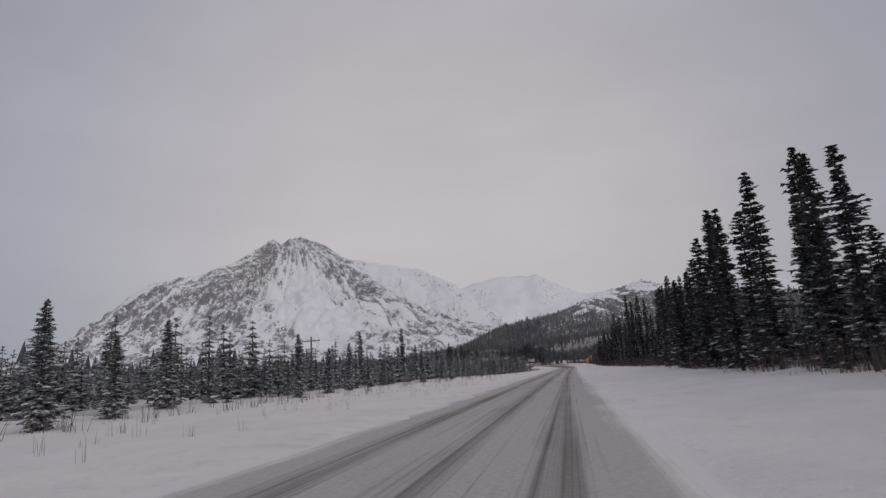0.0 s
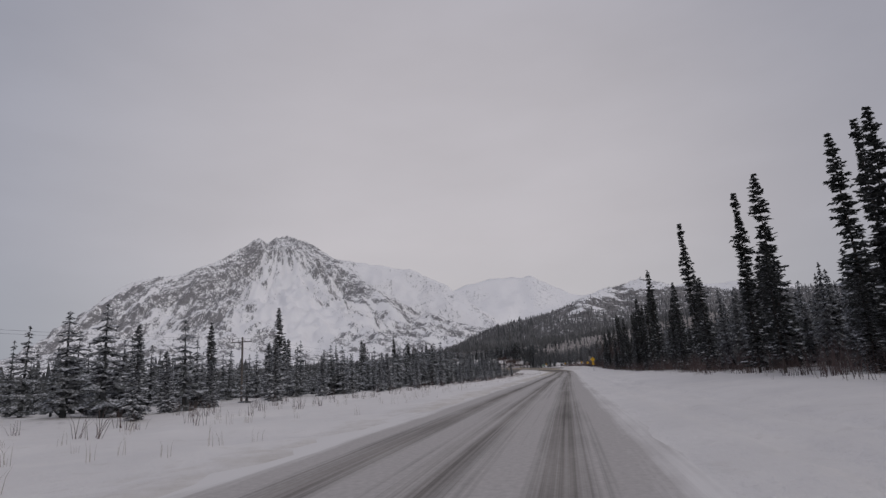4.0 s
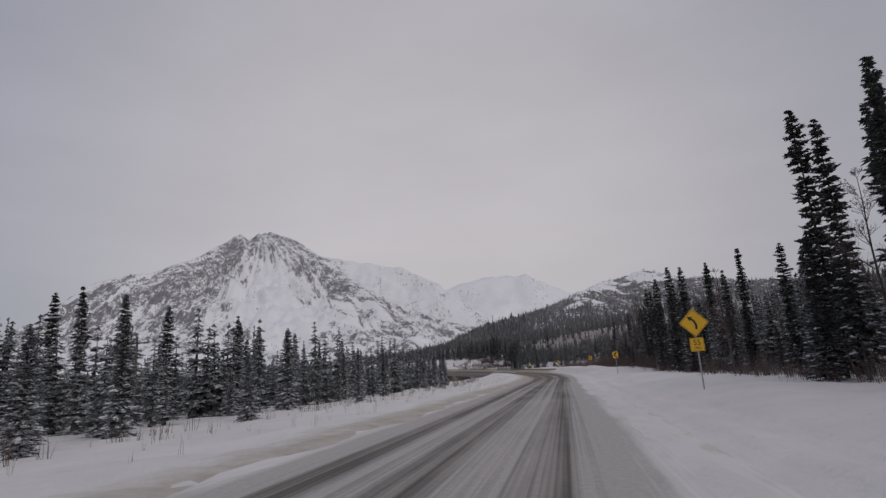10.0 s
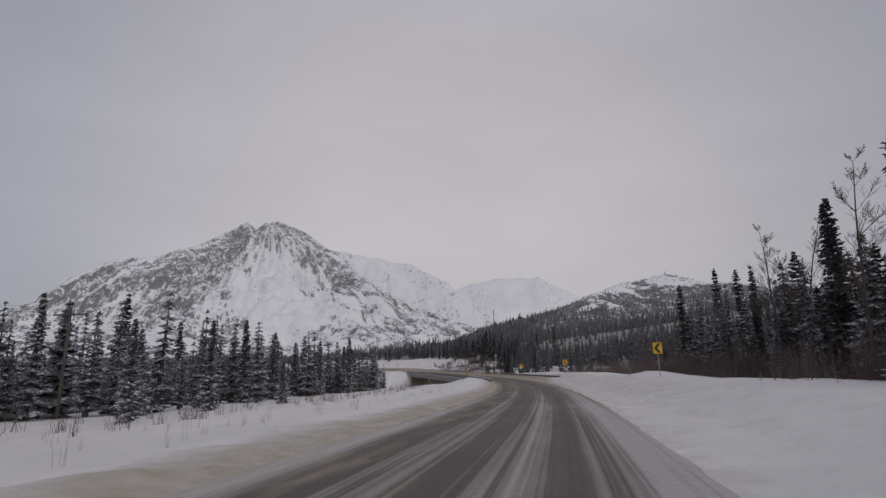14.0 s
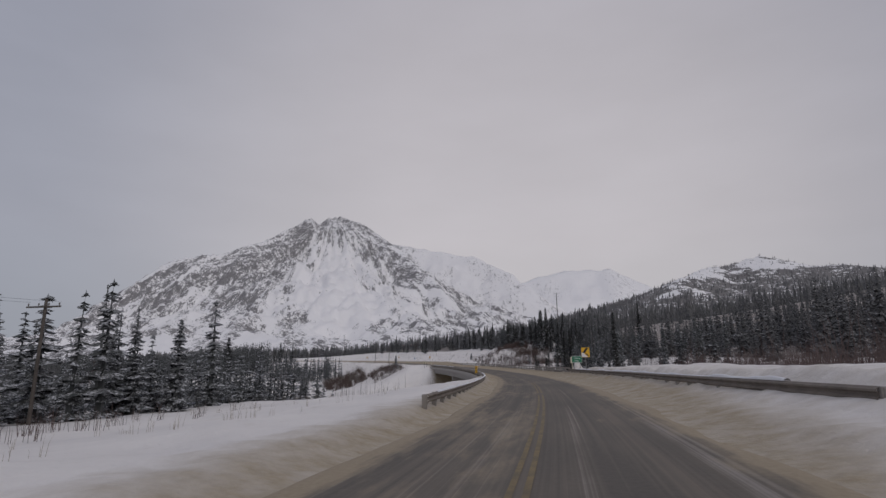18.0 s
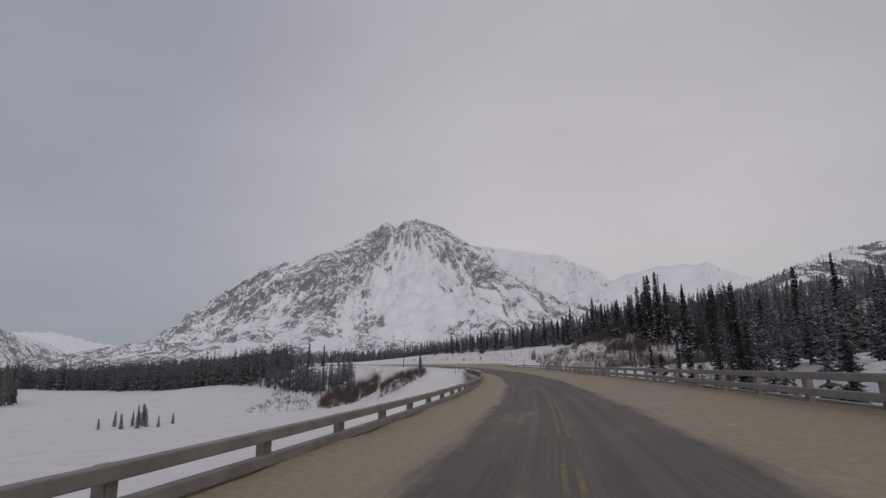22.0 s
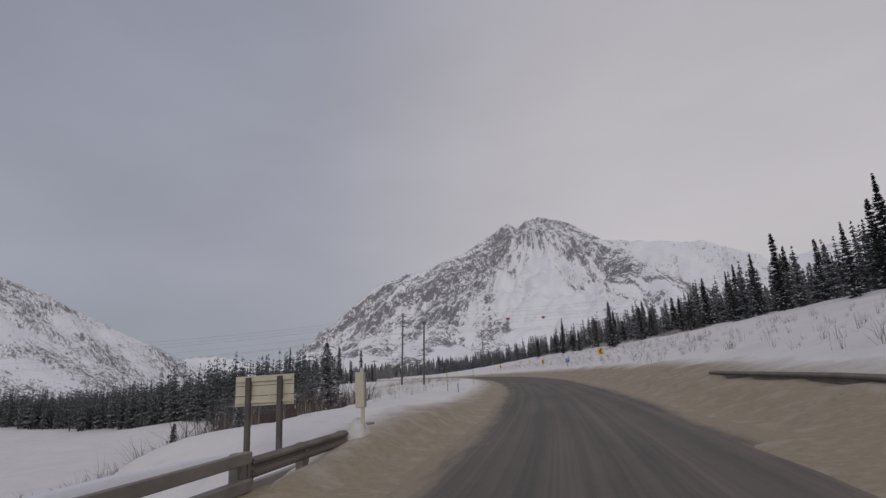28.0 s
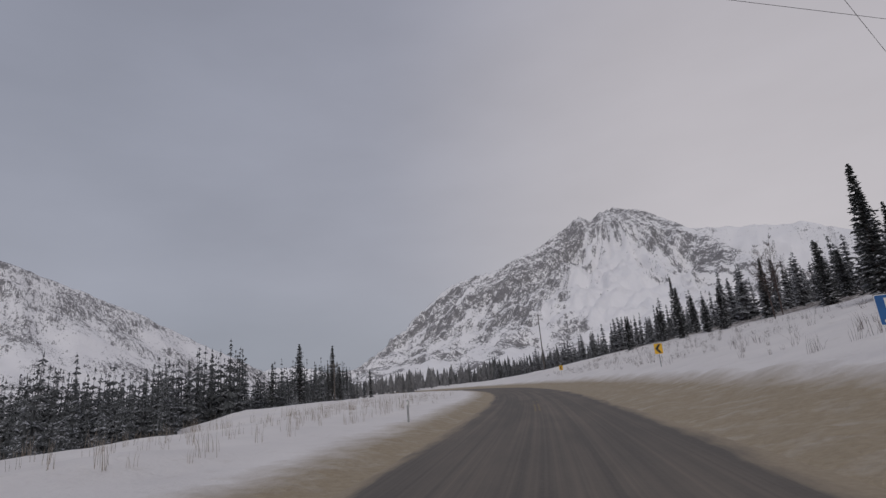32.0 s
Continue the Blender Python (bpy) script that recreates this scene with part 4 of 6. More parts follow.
    me = mesh_arrays("forested_hill", np.stack([X, Y, Z], -1).reshape(-1, 3), grid_faces(len(xs), len(ys))[:, ::-1], MAT["hill"], True)
    vertex_value(me, "rock", 0.84 - 0.56 * clearing(X, Y))
    tagged(new("forested_hill", me), "rounded hill with spruce forest and open snowy top", "hill", kind="structure")


def nearest_sd(X, Y):
    X, Y = np.asarray(X, float), np.asarray(Y, float)
    S, D = np.empty(X.shape), np.empty(X.shape)
    for i in range(0, len(X), 2000):
        q = slice(i, i + 2000)
        k = np.argmin((X[q, None] - _x[None, ::2]) ** 2 + (Y[q, None] - _y[None, ::2]) ** 2, 1) * 2
        h = _h[k]
        dx, dy = X[q] - _x[k], Y[q] - _y[k]
        S[q] = _s[k] - dx * np.sin(h) + dy * np.cos(h)
        D[q] = dx * np.cos(h) + dy * np.sin(h)
    return S, D


def land_height(X, Y):
    S, D = nearest_sd(X, Y)
    z = np.where((D < 300) & (D > -380) & (S > -79) & (S < 1180), sheet_height(S, D), -16.0)
    return np.maximum(z, hill_height(X, Y)), S, D


build_ground()
build_road()
build_bridge()
FLARE = ((366, 405, 424), (-4.1, -4.1, -4.4))
build_guardrail("guardrail", 366, 424, FLARE, 1, 0.76, "weathered steel guardrail half buried in sanded snow", 1.9)
build_guardrail("bridge_railing", 424.2, 541.2, -4.50, 1, 0.78, "two-beam steel bridge railing above a bank of sand", 3.25, True)
build_guardrail("guardrail", 541.4, 548.4, -4.50, 1, 0.68, "short guardrail end half buried in snow", 1.9)
build_guardrail("guardrail", 358, 415, 6.2, -1, 0.74, "weathered steel guardrail buried in the plough bank", 1.9)
build_guardrail("bridge_railing", 415.2, 541.2, 6.25, -1, 0.90, "two-beam steel bridge railing on the outer side of the curve", 3.15, True)
build_guardrail("guardrail", 541.4, 557, 6.25, -1, 0.66, "weathered steel guardrail along the snowy slope", 1.9)


def sand_bank(d0, d1, rise, seed):
    """Bank of ploughed sand lying against a bridge railing, thin and broken towards the lane."""
    s = np.arange(BRIDGE[0] - 8, BRIDGE[1] + 5, 0.4)
    u = np.linspace(0, 1, 15)
    S, U = np.meshgrid(s, u, indexing="ij")
    D = d0 + (d1 - d0) * U
    X, Y = spot(S, D)
    lump = fbm(S, D, 2.2, 4, seed) - 0.5
    Z = deck_z(S, D) - 0.035 + rise * U ** 1.4 * (0.75 + 0.6 * fbm(S, D, 4.0, 4, seed + 2)) + 0.10 * lump * np.clip(U * 2, 0.25, 1) + 0.045 * np.clip(U * 4, 0, 1) - 0.12 * np.clip(1 - U * 10, 0, 1) - 0.5 * np.clip((BRIDGE[0] - 4 - S) / 4, 0, 1) - 0.5 * np.clip((S - BRIDGE[1] - 2) / 3, 0, 1)
    faces = grid_faces(len(s), len(u))
    me = mesh_arrays("sand_bank", np.stack([X, Y, Z], -1).reshape(-1, 3), faces[:, ::-1] if d1 > 0 else faces, MAT["ground"], True)
    vertex_value(me, "sand", 0.95 + 0.25 * U + 0.3 * (fbm(S, D, 6, 3, seed + 5) - 0.5))
    vertex_value(me, "litter", U * 0)
    tagged(new("sand_bank", me), "bank of dirty ploughed sand against the bridge railing", "sand bank", kind="structure")


sand_bank(2.4, 6.2, 0.20, 81)
sand_bank(-2.2, -4.45, 0.20, 84)


def snow_cap(s_from, s_to, d, top, seed):
    """Uneven ridge of snow lying along the top of a rail."""
    s = np.arange(s_from, s_to, 0.25)
    h = 0.03 + 0.09 * np.clip(fbm(s, s * 0, 2.2, 3, seed) * 2 - 0.5, 0, 1)
    w = 0.05 + 0.05 * fbm(s, s * 0 + 9, 1.5, 2, seed)
    d = np.interp(s, *d)[:, None] if isinstance(d, tuple) else d
    sec = np.array([(-1, 0), (-0.7, 0.7), (0, 1), (0.7, 0.7), (1, 0)])
    S = np.repeat(s[:, None], 5, 1)
    X, Y = spot(S, d + sec[:, 0] * w[:, None])
    Z = deck_z(S, d) + top - 0.012 + sec[:, 1] * h[:, None]
    me = mesh_arrays("snow_ridge", np.stack([X, Y, Z], -1).reshape(-1, 3), grid_faces(len(s), 5)[:, ::-1], MAT["snow"], True)
    tagged(new("snow_ridge", me), "uneven ridge of snow lying on the guardrail", "snow", kind="stuff")


snow_cap(500, 541, -4.50, 0.78, 3)
snow_cap(368, 423, FLARE, 0.745, 6)
snow_cap(362, 410, 6.25, 0.74, 4)
build_mountains()


# ---- trees ----
def spruce_meshes(seed, h, rad, base=0.06, droop=0.35, dense=1.0, snow=0.4, ragged=0.35, taper=0.5, club=0.0):
    """Trunk and crown of a spruce of height h; the crown's faces come with 0 for needles, 1 for snow lying on a branch."""
    rnd = random.Random(seed)
    tv, tf = [], []
    n, k = 8, 7
    bend = (rnd.uniform(-1, 1) * 0.012 * h, rnd.uniform(-1, 1) * 0.012 * h)
    centre = lambda t: (bend[0] * math.sin(t * 2.2), bend[1] * math.sin(t * 2.6))
    for i in range(n):
        t = i / (n - 1)
        r = 0.0085 * h * (1 - t) ** 0.8 + 0.006
        cx, cy = centre(t)
        for j in range(k):
            a = 2 * math.pi * j / k
            tv.append((cx + r * math.cos(a), cy + r * math.sin(a), t * h * 0.985 - (0.5 if i == 0 else 0)))
    for i in range(n - 1):
        for j in range(k):
            tf.append((i * k + j, i * k + (j + 1) % k, (i + 1) * k + (j + 1) % k, (i + 1) * k + j))
    cv, cf, cm = [], [], []
    levels = int(h * 5.8 * dense)
    swell = [rnd.uniform(1 - ragged, 1.0 + 0.25 * ragged) for _ in range(levels // 5 + 3)]
    for i in range(levels):
        t = base + (1 - base) * ((i + rnd.random()) / levels) ** 0.93
        u = i / 5
        ring = swell[int(u)] + (swell[int(u) + 1] - swell[int(u)]) * (u % 1)
        shape = (1 - t) ** taper * (0.62 + 0.38 * min(1, t * 4 + 0.2)) + 0.035 + club * math.exp(-((t - 0.93) / 0.035) ** 2)
        count = 6 if t < 0.8 else 5
        a0 = rnd.random() * 6.28
        for b in range(count):
            a = a0 + 6.283 * b / count + rnd.uniform(-0.4, 0.4)
            L = rad * shape * ring * (rnd.uniform(0.6, 1.02) if rnd.random() < 0.86 else rnd.uniform(1.0, 1.3))
            z0 = t * h + rnd.uniform(-0.12, 0.12)
            cx, cy = centre(t)
            w = (0.05 + 0.15 * L) * rnd.uniform(0.7, 1.25)
            ca, sa = math.cos(a), math.sin(a)
            dz = droop * (1.05 - t) * rnd.uniform(0.6, 1.4) - 0.10 * t
            at = lambda q: z0 - dz * L * q + 0.10 * L * q * q
            o = len(cv)
            for q, wid in ((0.0, 0.25), (0.55, 1.0), (1.0, 0.22)):
                rr, wd, z = L * q, w * wid, at(q)
                cv.append((cx + rr * ca - wd * sa, cy + rr * sa + wd * ca, z - wd * rnd.uniform(0.25, 0.8)))
                cv.append((cx + rr * ca, cy + rr * sa, z))
                cv.append((cx + rr * ca + wd * sa, cy + rr * sa - wd * ca, z - wd * rnd.uniform(0.25, 0.8)))
            for q in (o, o + 3):
                cf += [(q, q + 1, q + 4, q + 3), (q + 1, q + 2, q + 5, q + 4)]
                cm += [0, 0]
            # side sprays that stand out and hang, with gaps between them
            for q in range(7):
                q0 = rnd.uniform(0.2, 1.0)
                rr, z = L * q0, at(q0)
                side = rnd.choice((-1, 1)) * (0.06 + w * rnd.uniform(0.5, 1.5))
                out = rr + rnd.uniform(0.02, 0.16) * (0.4 + L)
                drop = rnd.uniform(-0.06, 0.26) * (0.35 + 0.5 * L)
                o2 = len(cv)
                cv += [(cx + rr * ca, cy + rr * sa, z + 0.03), (cx + (rr - 0.09) * ca, cy + (rr - 0.09) * sa, z - 0.06),
                       (cx + out * ca - side * sa, cy + out * sa + side * ca, z - drop)]
                cf.append((o2, o2 + 1, o2 + 2))
                cm.append(0)
            if rnd.random() < snow * max(0.0, 1.15 - 1.35 * t):
                o3, q0 = len(cv), rnd.uniform(0.35, 0.6)
                for q, keep in ((q0, 0.55), (q0 + 0.17, 0.75), (q0 + 0.34, 0.25)):
                    rr, ww, z = L * q, w * keep * rnd.uniform(0.55, 1.0), at(q)
                    cv.append((cx + rr * ca - ww * sa, cy + rr * sa + ww * ca, z - ww * 0.25 + 0.015))
                    cv.append((cx + rr * ca, cy + rr * sa, z + 0.04 + 0.03 * rnd.random()))
                    cv.append((cx + rr * ca + ww * sa, cy + rr * sa - ww * ca, z - ww * 0.25 + 0.015))
                for q in (o3, o3 + 3):
                    cf += [(q, q + 1, q + 4, q + 3), (q + 1, q + 2, q + 5, q + 4)]
                    cm += [1, 1]
    # leader shoot
    o = len(cv)
    cx, cy = centre(1)
    for j in range(5):
        a = 1.2566 * j
        cv.append((cx + 0.04 * math.cos(a), cy + 0.04 * math.sin(a), h * 0.97))
    cv.append((cx, cy, h))
    cf += [(o + j, o + (j + 1) % 5, o + 5) for j in range(5)]
    cm += [0] * 5
    return tv, tf, cv, cf, cm


def spruce_master(seed, h, rad, needles, label, **kw):
    tv, tf, cv, cf, cm = spruce_meshes(seed, h, rad, **kw)
    ob = empty("spruce_tree", Matrix.Identity(4), label, "spruce tree", "roadside spruces")
    part("trunk", mesh_from("trunk", tv, tf, MAT["bark"], True), None, ob)
    me = mesh_from("crown", cv, cf, MAT[needles])
    me.materials.append(MAT["snow"])
    me.polygons.foreach_set("material_index", np.array(cm, np.int32))
    part("crown", me, None, ob)
    return ob


tree_rnd = random.Random(11)
NARROW = [spruce_master(100 + i, 10.0, r, "needles", "slender dark green spruce beside the snowy verge", snow=0.34, base=b, ragged=g, taper=p, club=c)
          for i, (r, b, g, p, c) in enumerate(((1.12, 0.05, 0.35, 0.50, 0.10), (0.92, 0.08, 0.45, 0.40, 0.16), (1.30, 0.03, 0.3, 0.62, 0.0), (0.80, 0.12, 0.5, 0.36, 0.20), (1.20, 0.05, 0.4, 0.55, 0.05), (1.02, 0.06, 0.5, 0.46, 0.0)))]
BUSHY = [spruce_master(200 + i, 8.0, r, "needles_grey", "snow-dusted grey-green spruce below the road", snow=0.7, base=b, ragged=0.25, taper=0.66, droop=0.45, dense=1.4)
         for i, (r, b) in enumerate(((1.55, 0.02), (1.30, 0.03), (1.45, 0.01), (1.10, 0.04)))]
CONES = [spruce_master(300 + i, 9.0, r, "needles", "broad dark spruce with snow caught on its boughs", snow=0.55, base=b, ragged=0.45, taper=p, droop=0.5, dense=1.15)
         for i, (r, b, p) in enumerate(((1.75, 0.03, 0.85), (1.45, 0.06, 0.72), (1.6, 0.02, 1.0), (1.3, 0.08, 0.8)))]
USED = set()


def plant(pool, hgt, s, d, size, lean=2.0, fat=1.0):
    """A tree of the given size at s, d; the first use of a master takes the master itself."""
    x, y, z = place(s, d, 0.1)
    k = size / hgt
    src = pool[tree_rnd.randrange(len(pool))]
    m = pose(x, y, z, tree_rnd.uniform(-lean, lean), tree_rnd.uniform(-lean, lean), tree_rnd.uniform(0, 360))
    w = k ** 0.6 * fat * tree_rnd.uniform(0.9, 1.12)
    if src.name in USED:
        ob = copy_thing(src, m)
    else:
        USED.add(src.name)
        ob = src
        ob.matrix_basis = m
    ob.scale = (w, w, k)
    return ob


# trees whose tops stand out along the drive: s, d, height
for s, d, hh in ((24.8, 11.8, 9.5), (28.4, 12.4, 10.5), (37.9, 12.9, 13.0), (41, 11.6, 11.7), (47.6, 19.3, 13.7), (58.9, 14.7, 10), (57.7, 11.2, 8.8), (61.8, 11.8, 9.2), (70.5, 12.9, 11), (73.5, 14.8, 9.8), (16, 12.5, 12.5), (51, 12.3, 11.6), (50, 13.4, 13.3), (47.5, 12.8, 13.2), (56, 12.8, 10.5), (57, 13.6, 9.6), (60, 13, 10), (68, 14.5, 11), (44, 14, 12), (33, 13.5, 12.5)):
    plant(NARROW, 10.0, s, d, hh, 1.0, 1.25)
for s, d, hh in ((109, 15, 12.6), (111.6, 18.2, 14.8), (105.6, 17.9, 14), (101.5, 20.3, 15), (108.2, 20, 11.5), (122.2, 14.1, 13.8), (120.8, 15.2, 14.5), (115.3, 19.6, 15.5), (103, 16.5, 13.3), (120, 23.4, 12.4), (92, 16.5, 12.5), (84, 15, 11),
                 (150.3, 16, 18.4), (164, 13.4, 15.1), (158.5, 15.5, 12.2), (162.3, 19.3, 13.8), (188.7, 16.8, 16.2), (175, 18, 11.7), (209.3, 15.4, 10.7), (181.9, 13.9, 11), (197, 16, 13.2), (182.5, 15.6, 14.5)):
    plant(NARROW, 10.0, s, d, hh, 1.0)
for s, d, hh in ((174.6, 14.3, 11), (167, 12.8, 10), (212.2, 16.5, 12.5), (201.7, 15.9, 10.5), (203, 14.6, 11.3), (184.5, 14, 10.3), (224.4, 13.1, 11.8), (227, 13.4, 13.7), (219.7, 13, 12.2), (221.7, 14.4, 12.6), (228.8, 18.3, 14), (207.5, 16, 11.1), (225, 19, 14), (191.7, 14.7, 13.5),
                 (251.8, 17.4, 11.3), (277.4, 21.7, 14.4), (272, 13.6, 12), (268.7, 14.7, 13.2), (265.8, 18.3, 12.2), (249.7, 15.3, 9.2), (302, 19.4, 13.9), (271.6, 16.9, 13.4), (270.2, 12.6, 8), (347.7, 29.8, 13.8), (332, 23.8, 11.5), (317.5, 29, 13.4), (320, 22, 10.5), (346, 21, 12.0), (288, 15.8, 12.3), (285.5, 15.6, 9.3), (289, 17.6, 10.4), (308, 18.5, 11.6), (311, 20.2, 12.1), (341, 24, 13.0)):
    plant(NARROW, 10.0, s, d, hh * (1.05 if s < 235 else 1.0), 1.0)
for s, d, hh in ((647, 23, 9.6), (649, 24.5, 7.5), (623, 31.8, 8), (619.6, 35, 8.6), (610, 32.7, 8.8), (603, 32, 10), (613, 39.5, 9.3), (627.8, 38, 8.6), (665.4, 38, 8.7), (664.5, 45.4, 8), (667, 53, 10.2), (702.5, 30, 10.6), (660.8, 27.5, 6.1), (660.5, 35, 7.2), (585.2, 31.8, 8.5), (590, 36, 12), (584.2, 28.4, 6.9),
                 (582, 41.4, 10.5), (573.7, 48.7, 11.4), (550, 50, 10.6), (568.5, 38, 9.6), (578, 30, 7.0), (535.8, 34.4, 14.9), (538.4, 33.3, 12.1), (538.9, 37.8, 15), (539.8, 35.5, 14.1), (532.8, 36.5, 11.2), (542.2, 29.5, 8.5), (550.9, 33.8, 8.8), (548, 35.3, 9.4), (563.6, 47, 11.4), (567.8, 34.2, 12.2), (558.8, 32.9, 9.8), (577.5, 30.1, 9.2),
                 (514, 50.2, 15.6), (522.9, 64.6, 18.5), (519.7, 33.4, 13.3), (521.6, 49.1, 11.3), (518.8, 40.9, 9.9), (525, 41, 11), (528, 44, 12), (531, 40, 9), (543, 42, 11), (546, 39, 10), (555, 42, 10), (561, 38, 8)):
    plant(CONES, 9.0, s, d, hh, 1.0, 1.1)
for s, d, hh in ((175, -55.6, 17.2), (184.7, -42, 10.2), (220, -55, 12.7), (239.5, -48, 12.9), (249.7, -43, 12.2), (179.6, -57, 11.5), (190.7, -62, 12.7), (251.4, -56, 16.5), (249.6, -48, 11.8), (277.8, -51, 15), (303, -64, 18), (309, -62, 16.5), (320, -60, 17), (314, -56, 15.2), (336.6, -51, 14.5), (350, -51, 12.2), (326, -54, 13.5), (274.7, -47.5, 10.8),
                 (129.5, -37.3, 8.4), (100, -40, 10), (442, -48, 14.5)):
    plant(NARROW, 10.0, s, d, hh, 1.0, 1.25)
for s, d, hh in ((567.6, -13.8, 4.6), (558, -14.5, 2.0), (556, -16.5, 2.4)):
    plant(BUSHY, 8.0, s, d, hh, 1.0, 0.9)
# right-hand wood before the curve: lower trees that close the rows
s = 8.0
while s < 333:
    d = tree_rnd.choice((12.6, 14.6, 17.0)) + tree_rnd.uniform(-0.6, 1.6) + (2.5 if s > 300 else 0)
    plant(NARROW, 10.0, s, d, tree_rnd.uniform(5.5, 9.2) if tree_rnd.random() < 0.72 else tree_rnd.uniform(2.5, 5.0), 1.8, 1.2)
    s += tree_rnd.uniform(2.6, 4.2)
# left-hand wood, lower snowy trees in front
s = 2.0
while s < 372:
    d = -(20.5 + tree_rnd.uniform(0, 9) + (4 if s > 330 else 0))
    plant(BUSHY, 8.0, s, d, tree_rnd.uniform(3.2, 5.6) if s < 200 else tree_rnd.uniform(3.6, 7.4) + (1.5 if s > 320 else 0), 1.5)
    s += tree_rnd.uniform(4.4, 6.8)
# slope on the right past the bridge
plant(BUSHY, 8.0, 521.5, 23.8, 3.2, 1.0, 0.7)
plant(BUSHY, 8.0, 524, 21.5, 2.0, 1.0, 0.7)
plant(BUSHY, 8.0, 515.5, 22.4, 2.6, 1.0, 0.7)
s = 566.0
while s < 720:
    d = np.interp(s, (552, 600, 640, 720), (27, 30, 27, 22)) + tree_rnd.uniform(0, 8)
    plant(CONES, 9.0, s, float(d), tree_rnd.uniform(4.5, 8.0), 1.8, 1.1)
    s += tree_rnd.uniform(4.4, 7.0)
# spruces below the bridge railing and along the river bank
for i in range(14):
    s = tree_rnd.uniform(424, 497)
    plant(NARROW, 10.0, s, tree_rnd.uniform(12.5, 27), tree_rnd.uniform(6, 12.5), 1.5)
for i in range(6):
    plant(BUSHY, 8.0, tree_rnd.uniform(490, 560), tree_rnd.uniform(9.5, 14), tree_rnd.uniform(1.6, 4.0), 1.5, 0.8)
# clump on the far side of the left-hand field
for i in range(12):
    plant(BUSHY if i % 3 else NARROW, 8.0, tree_rnd.uniform(712, 750), -tree_rnd.uniform(26, 46), tree_rnd.uniform(5, 9), 1.0, 0.85)
plant(NARROW, 10.0, 722, -41, 13, 1.0, 1.1)
plant(NARROW, 10.0, 720, -34, 11.5, 1.0)
# snowy spruces on the near river bank
for i in range(11):
    d = tree_rnd.uniform(36, 66)
    plant(BUSHY, 8.0, 428 + 0.65 * (d - 8) - tree_rnd.uniform(2, 14), -d, tree_rnd.uniform(3.5, 6.5), 1.5)
# saplings on the frozen river flat
for i in range(11):
    plant(BUSHY, 8.0, tree_rnd.uniform(537, 549), -tree_rnd.uniform(68, 82), tree_rnd.uniform(2.2, 5.6), 1.5, 0.7)
for o in NARROW + BUSHY + CONES:
    assert o.name in USED


def simple_spruce(seed, tiers, sides):
    """A light spruce for the woods: jagged stacked skirts, unit height."""
    rnd = random.Random(seed)
    V, F = [], []
    for t in range(tiers):
        z0 = 0.04 + 0.96 * t / tiers
        z1 = min(1.0, z0 + 2.0 / tiers)
        r = (0.135 * (1 - z0) ** 0.8 + 0.012) * rnd.uniform(0.75, 1.2)
        o = len(V)
        a0 = rnd.random() * 6
        for j in range(sides):
            a = a0 + 6.283 * (j + rnd.uniform(-0.25, 0.25)) / sides
            tip = j % 2
            rr = r * (rnd.uniform(0.85, 1.35) if tip else rnd.uniform(0.30, 0.55))
            V.append((rr * math.cos(a), rr * math.sin(a), z0 + (rnd.uniform(-0.05, 0.01) if tip else rnd.uniform(0.0, 0.05)) * 9 / tiers * 0.8))
        V.append((rnd.uniform(-0.004, 0.004), rnd.uniform(-0.004, 0.004), z1))
        F += [(o + j, o + (j + 1) % sides, o + sides) for j in range(sides)]
    return np.array(V), np.array(F)


def frond_spruce(seed, levels):
    """A spruce of unit height from drooping forked fronds."""
    rnd = random.Random(seed)
    V, F = [], []
    full = rnd.uniform(0.10, 0.15)
    for i in range(levels):
        t = 0.05 + 0.95 * ((i + rnd.random()) / levels) ** 0.82
        n = 6 if t < 0.8 else 5
        a0 = rnd.random() * 6.283
        r0 = full * ((1 - t) ** 0.72 + 0.11) * rnd.uniform(0.7, 1.15)
        for b in range(n):
            a = a0 + 6.283 * b / n + rnd.uniform(-0.3, 0.3)
            r = r0 * rnd.uniform(0.6, 1.25)
            z = t + rnd.uniform(-0.014, 0.014)
            dz = r * rnd.uniform(0.1, 0.6) * (1.1 - t) + 0.004
            w = r * rnd.uniform(0.2, 0.36) + 0.005
            c, s_ = math.cos(a), math.sin(a)
            o = len(V)
            m = 0.55 * r
            V += [(0, 0, z + 0.012), (r * c, r * s_, z - dz), (m * c - w * s_, m * s_ + w * c, z - dz * 0.9 - w * 0.5), (m * c + w * s_, m * s_ - w * c, z - dz * 0.9 - w * 0.5)]
            F += [(o, o + 2, o + 1), (o, o + 1, o + 3)]
    o = len(V)
    V += [(0.006, 0, 0.95), (-0.004, 0.005, 0.95), (-0.004, -0.005, 0.95), (0, 0, 1.0)]
    F += [(o, o + 1, o + 3), (o + 1, o + 2, o + 3), (o + 2, o, o + 3)]
    V += [(0.02, 0, -0.02), (-0.01, 0.017, -0.02), (-0.01, -0.017, -0.02), (0, 0, 0.97)]
    F += [(o + 4, o + 5, o + 7), (o + 5, o + 6, o + 7), (o + 6, o + 4, o + 7)]
    return np.array(V), np.array(F)


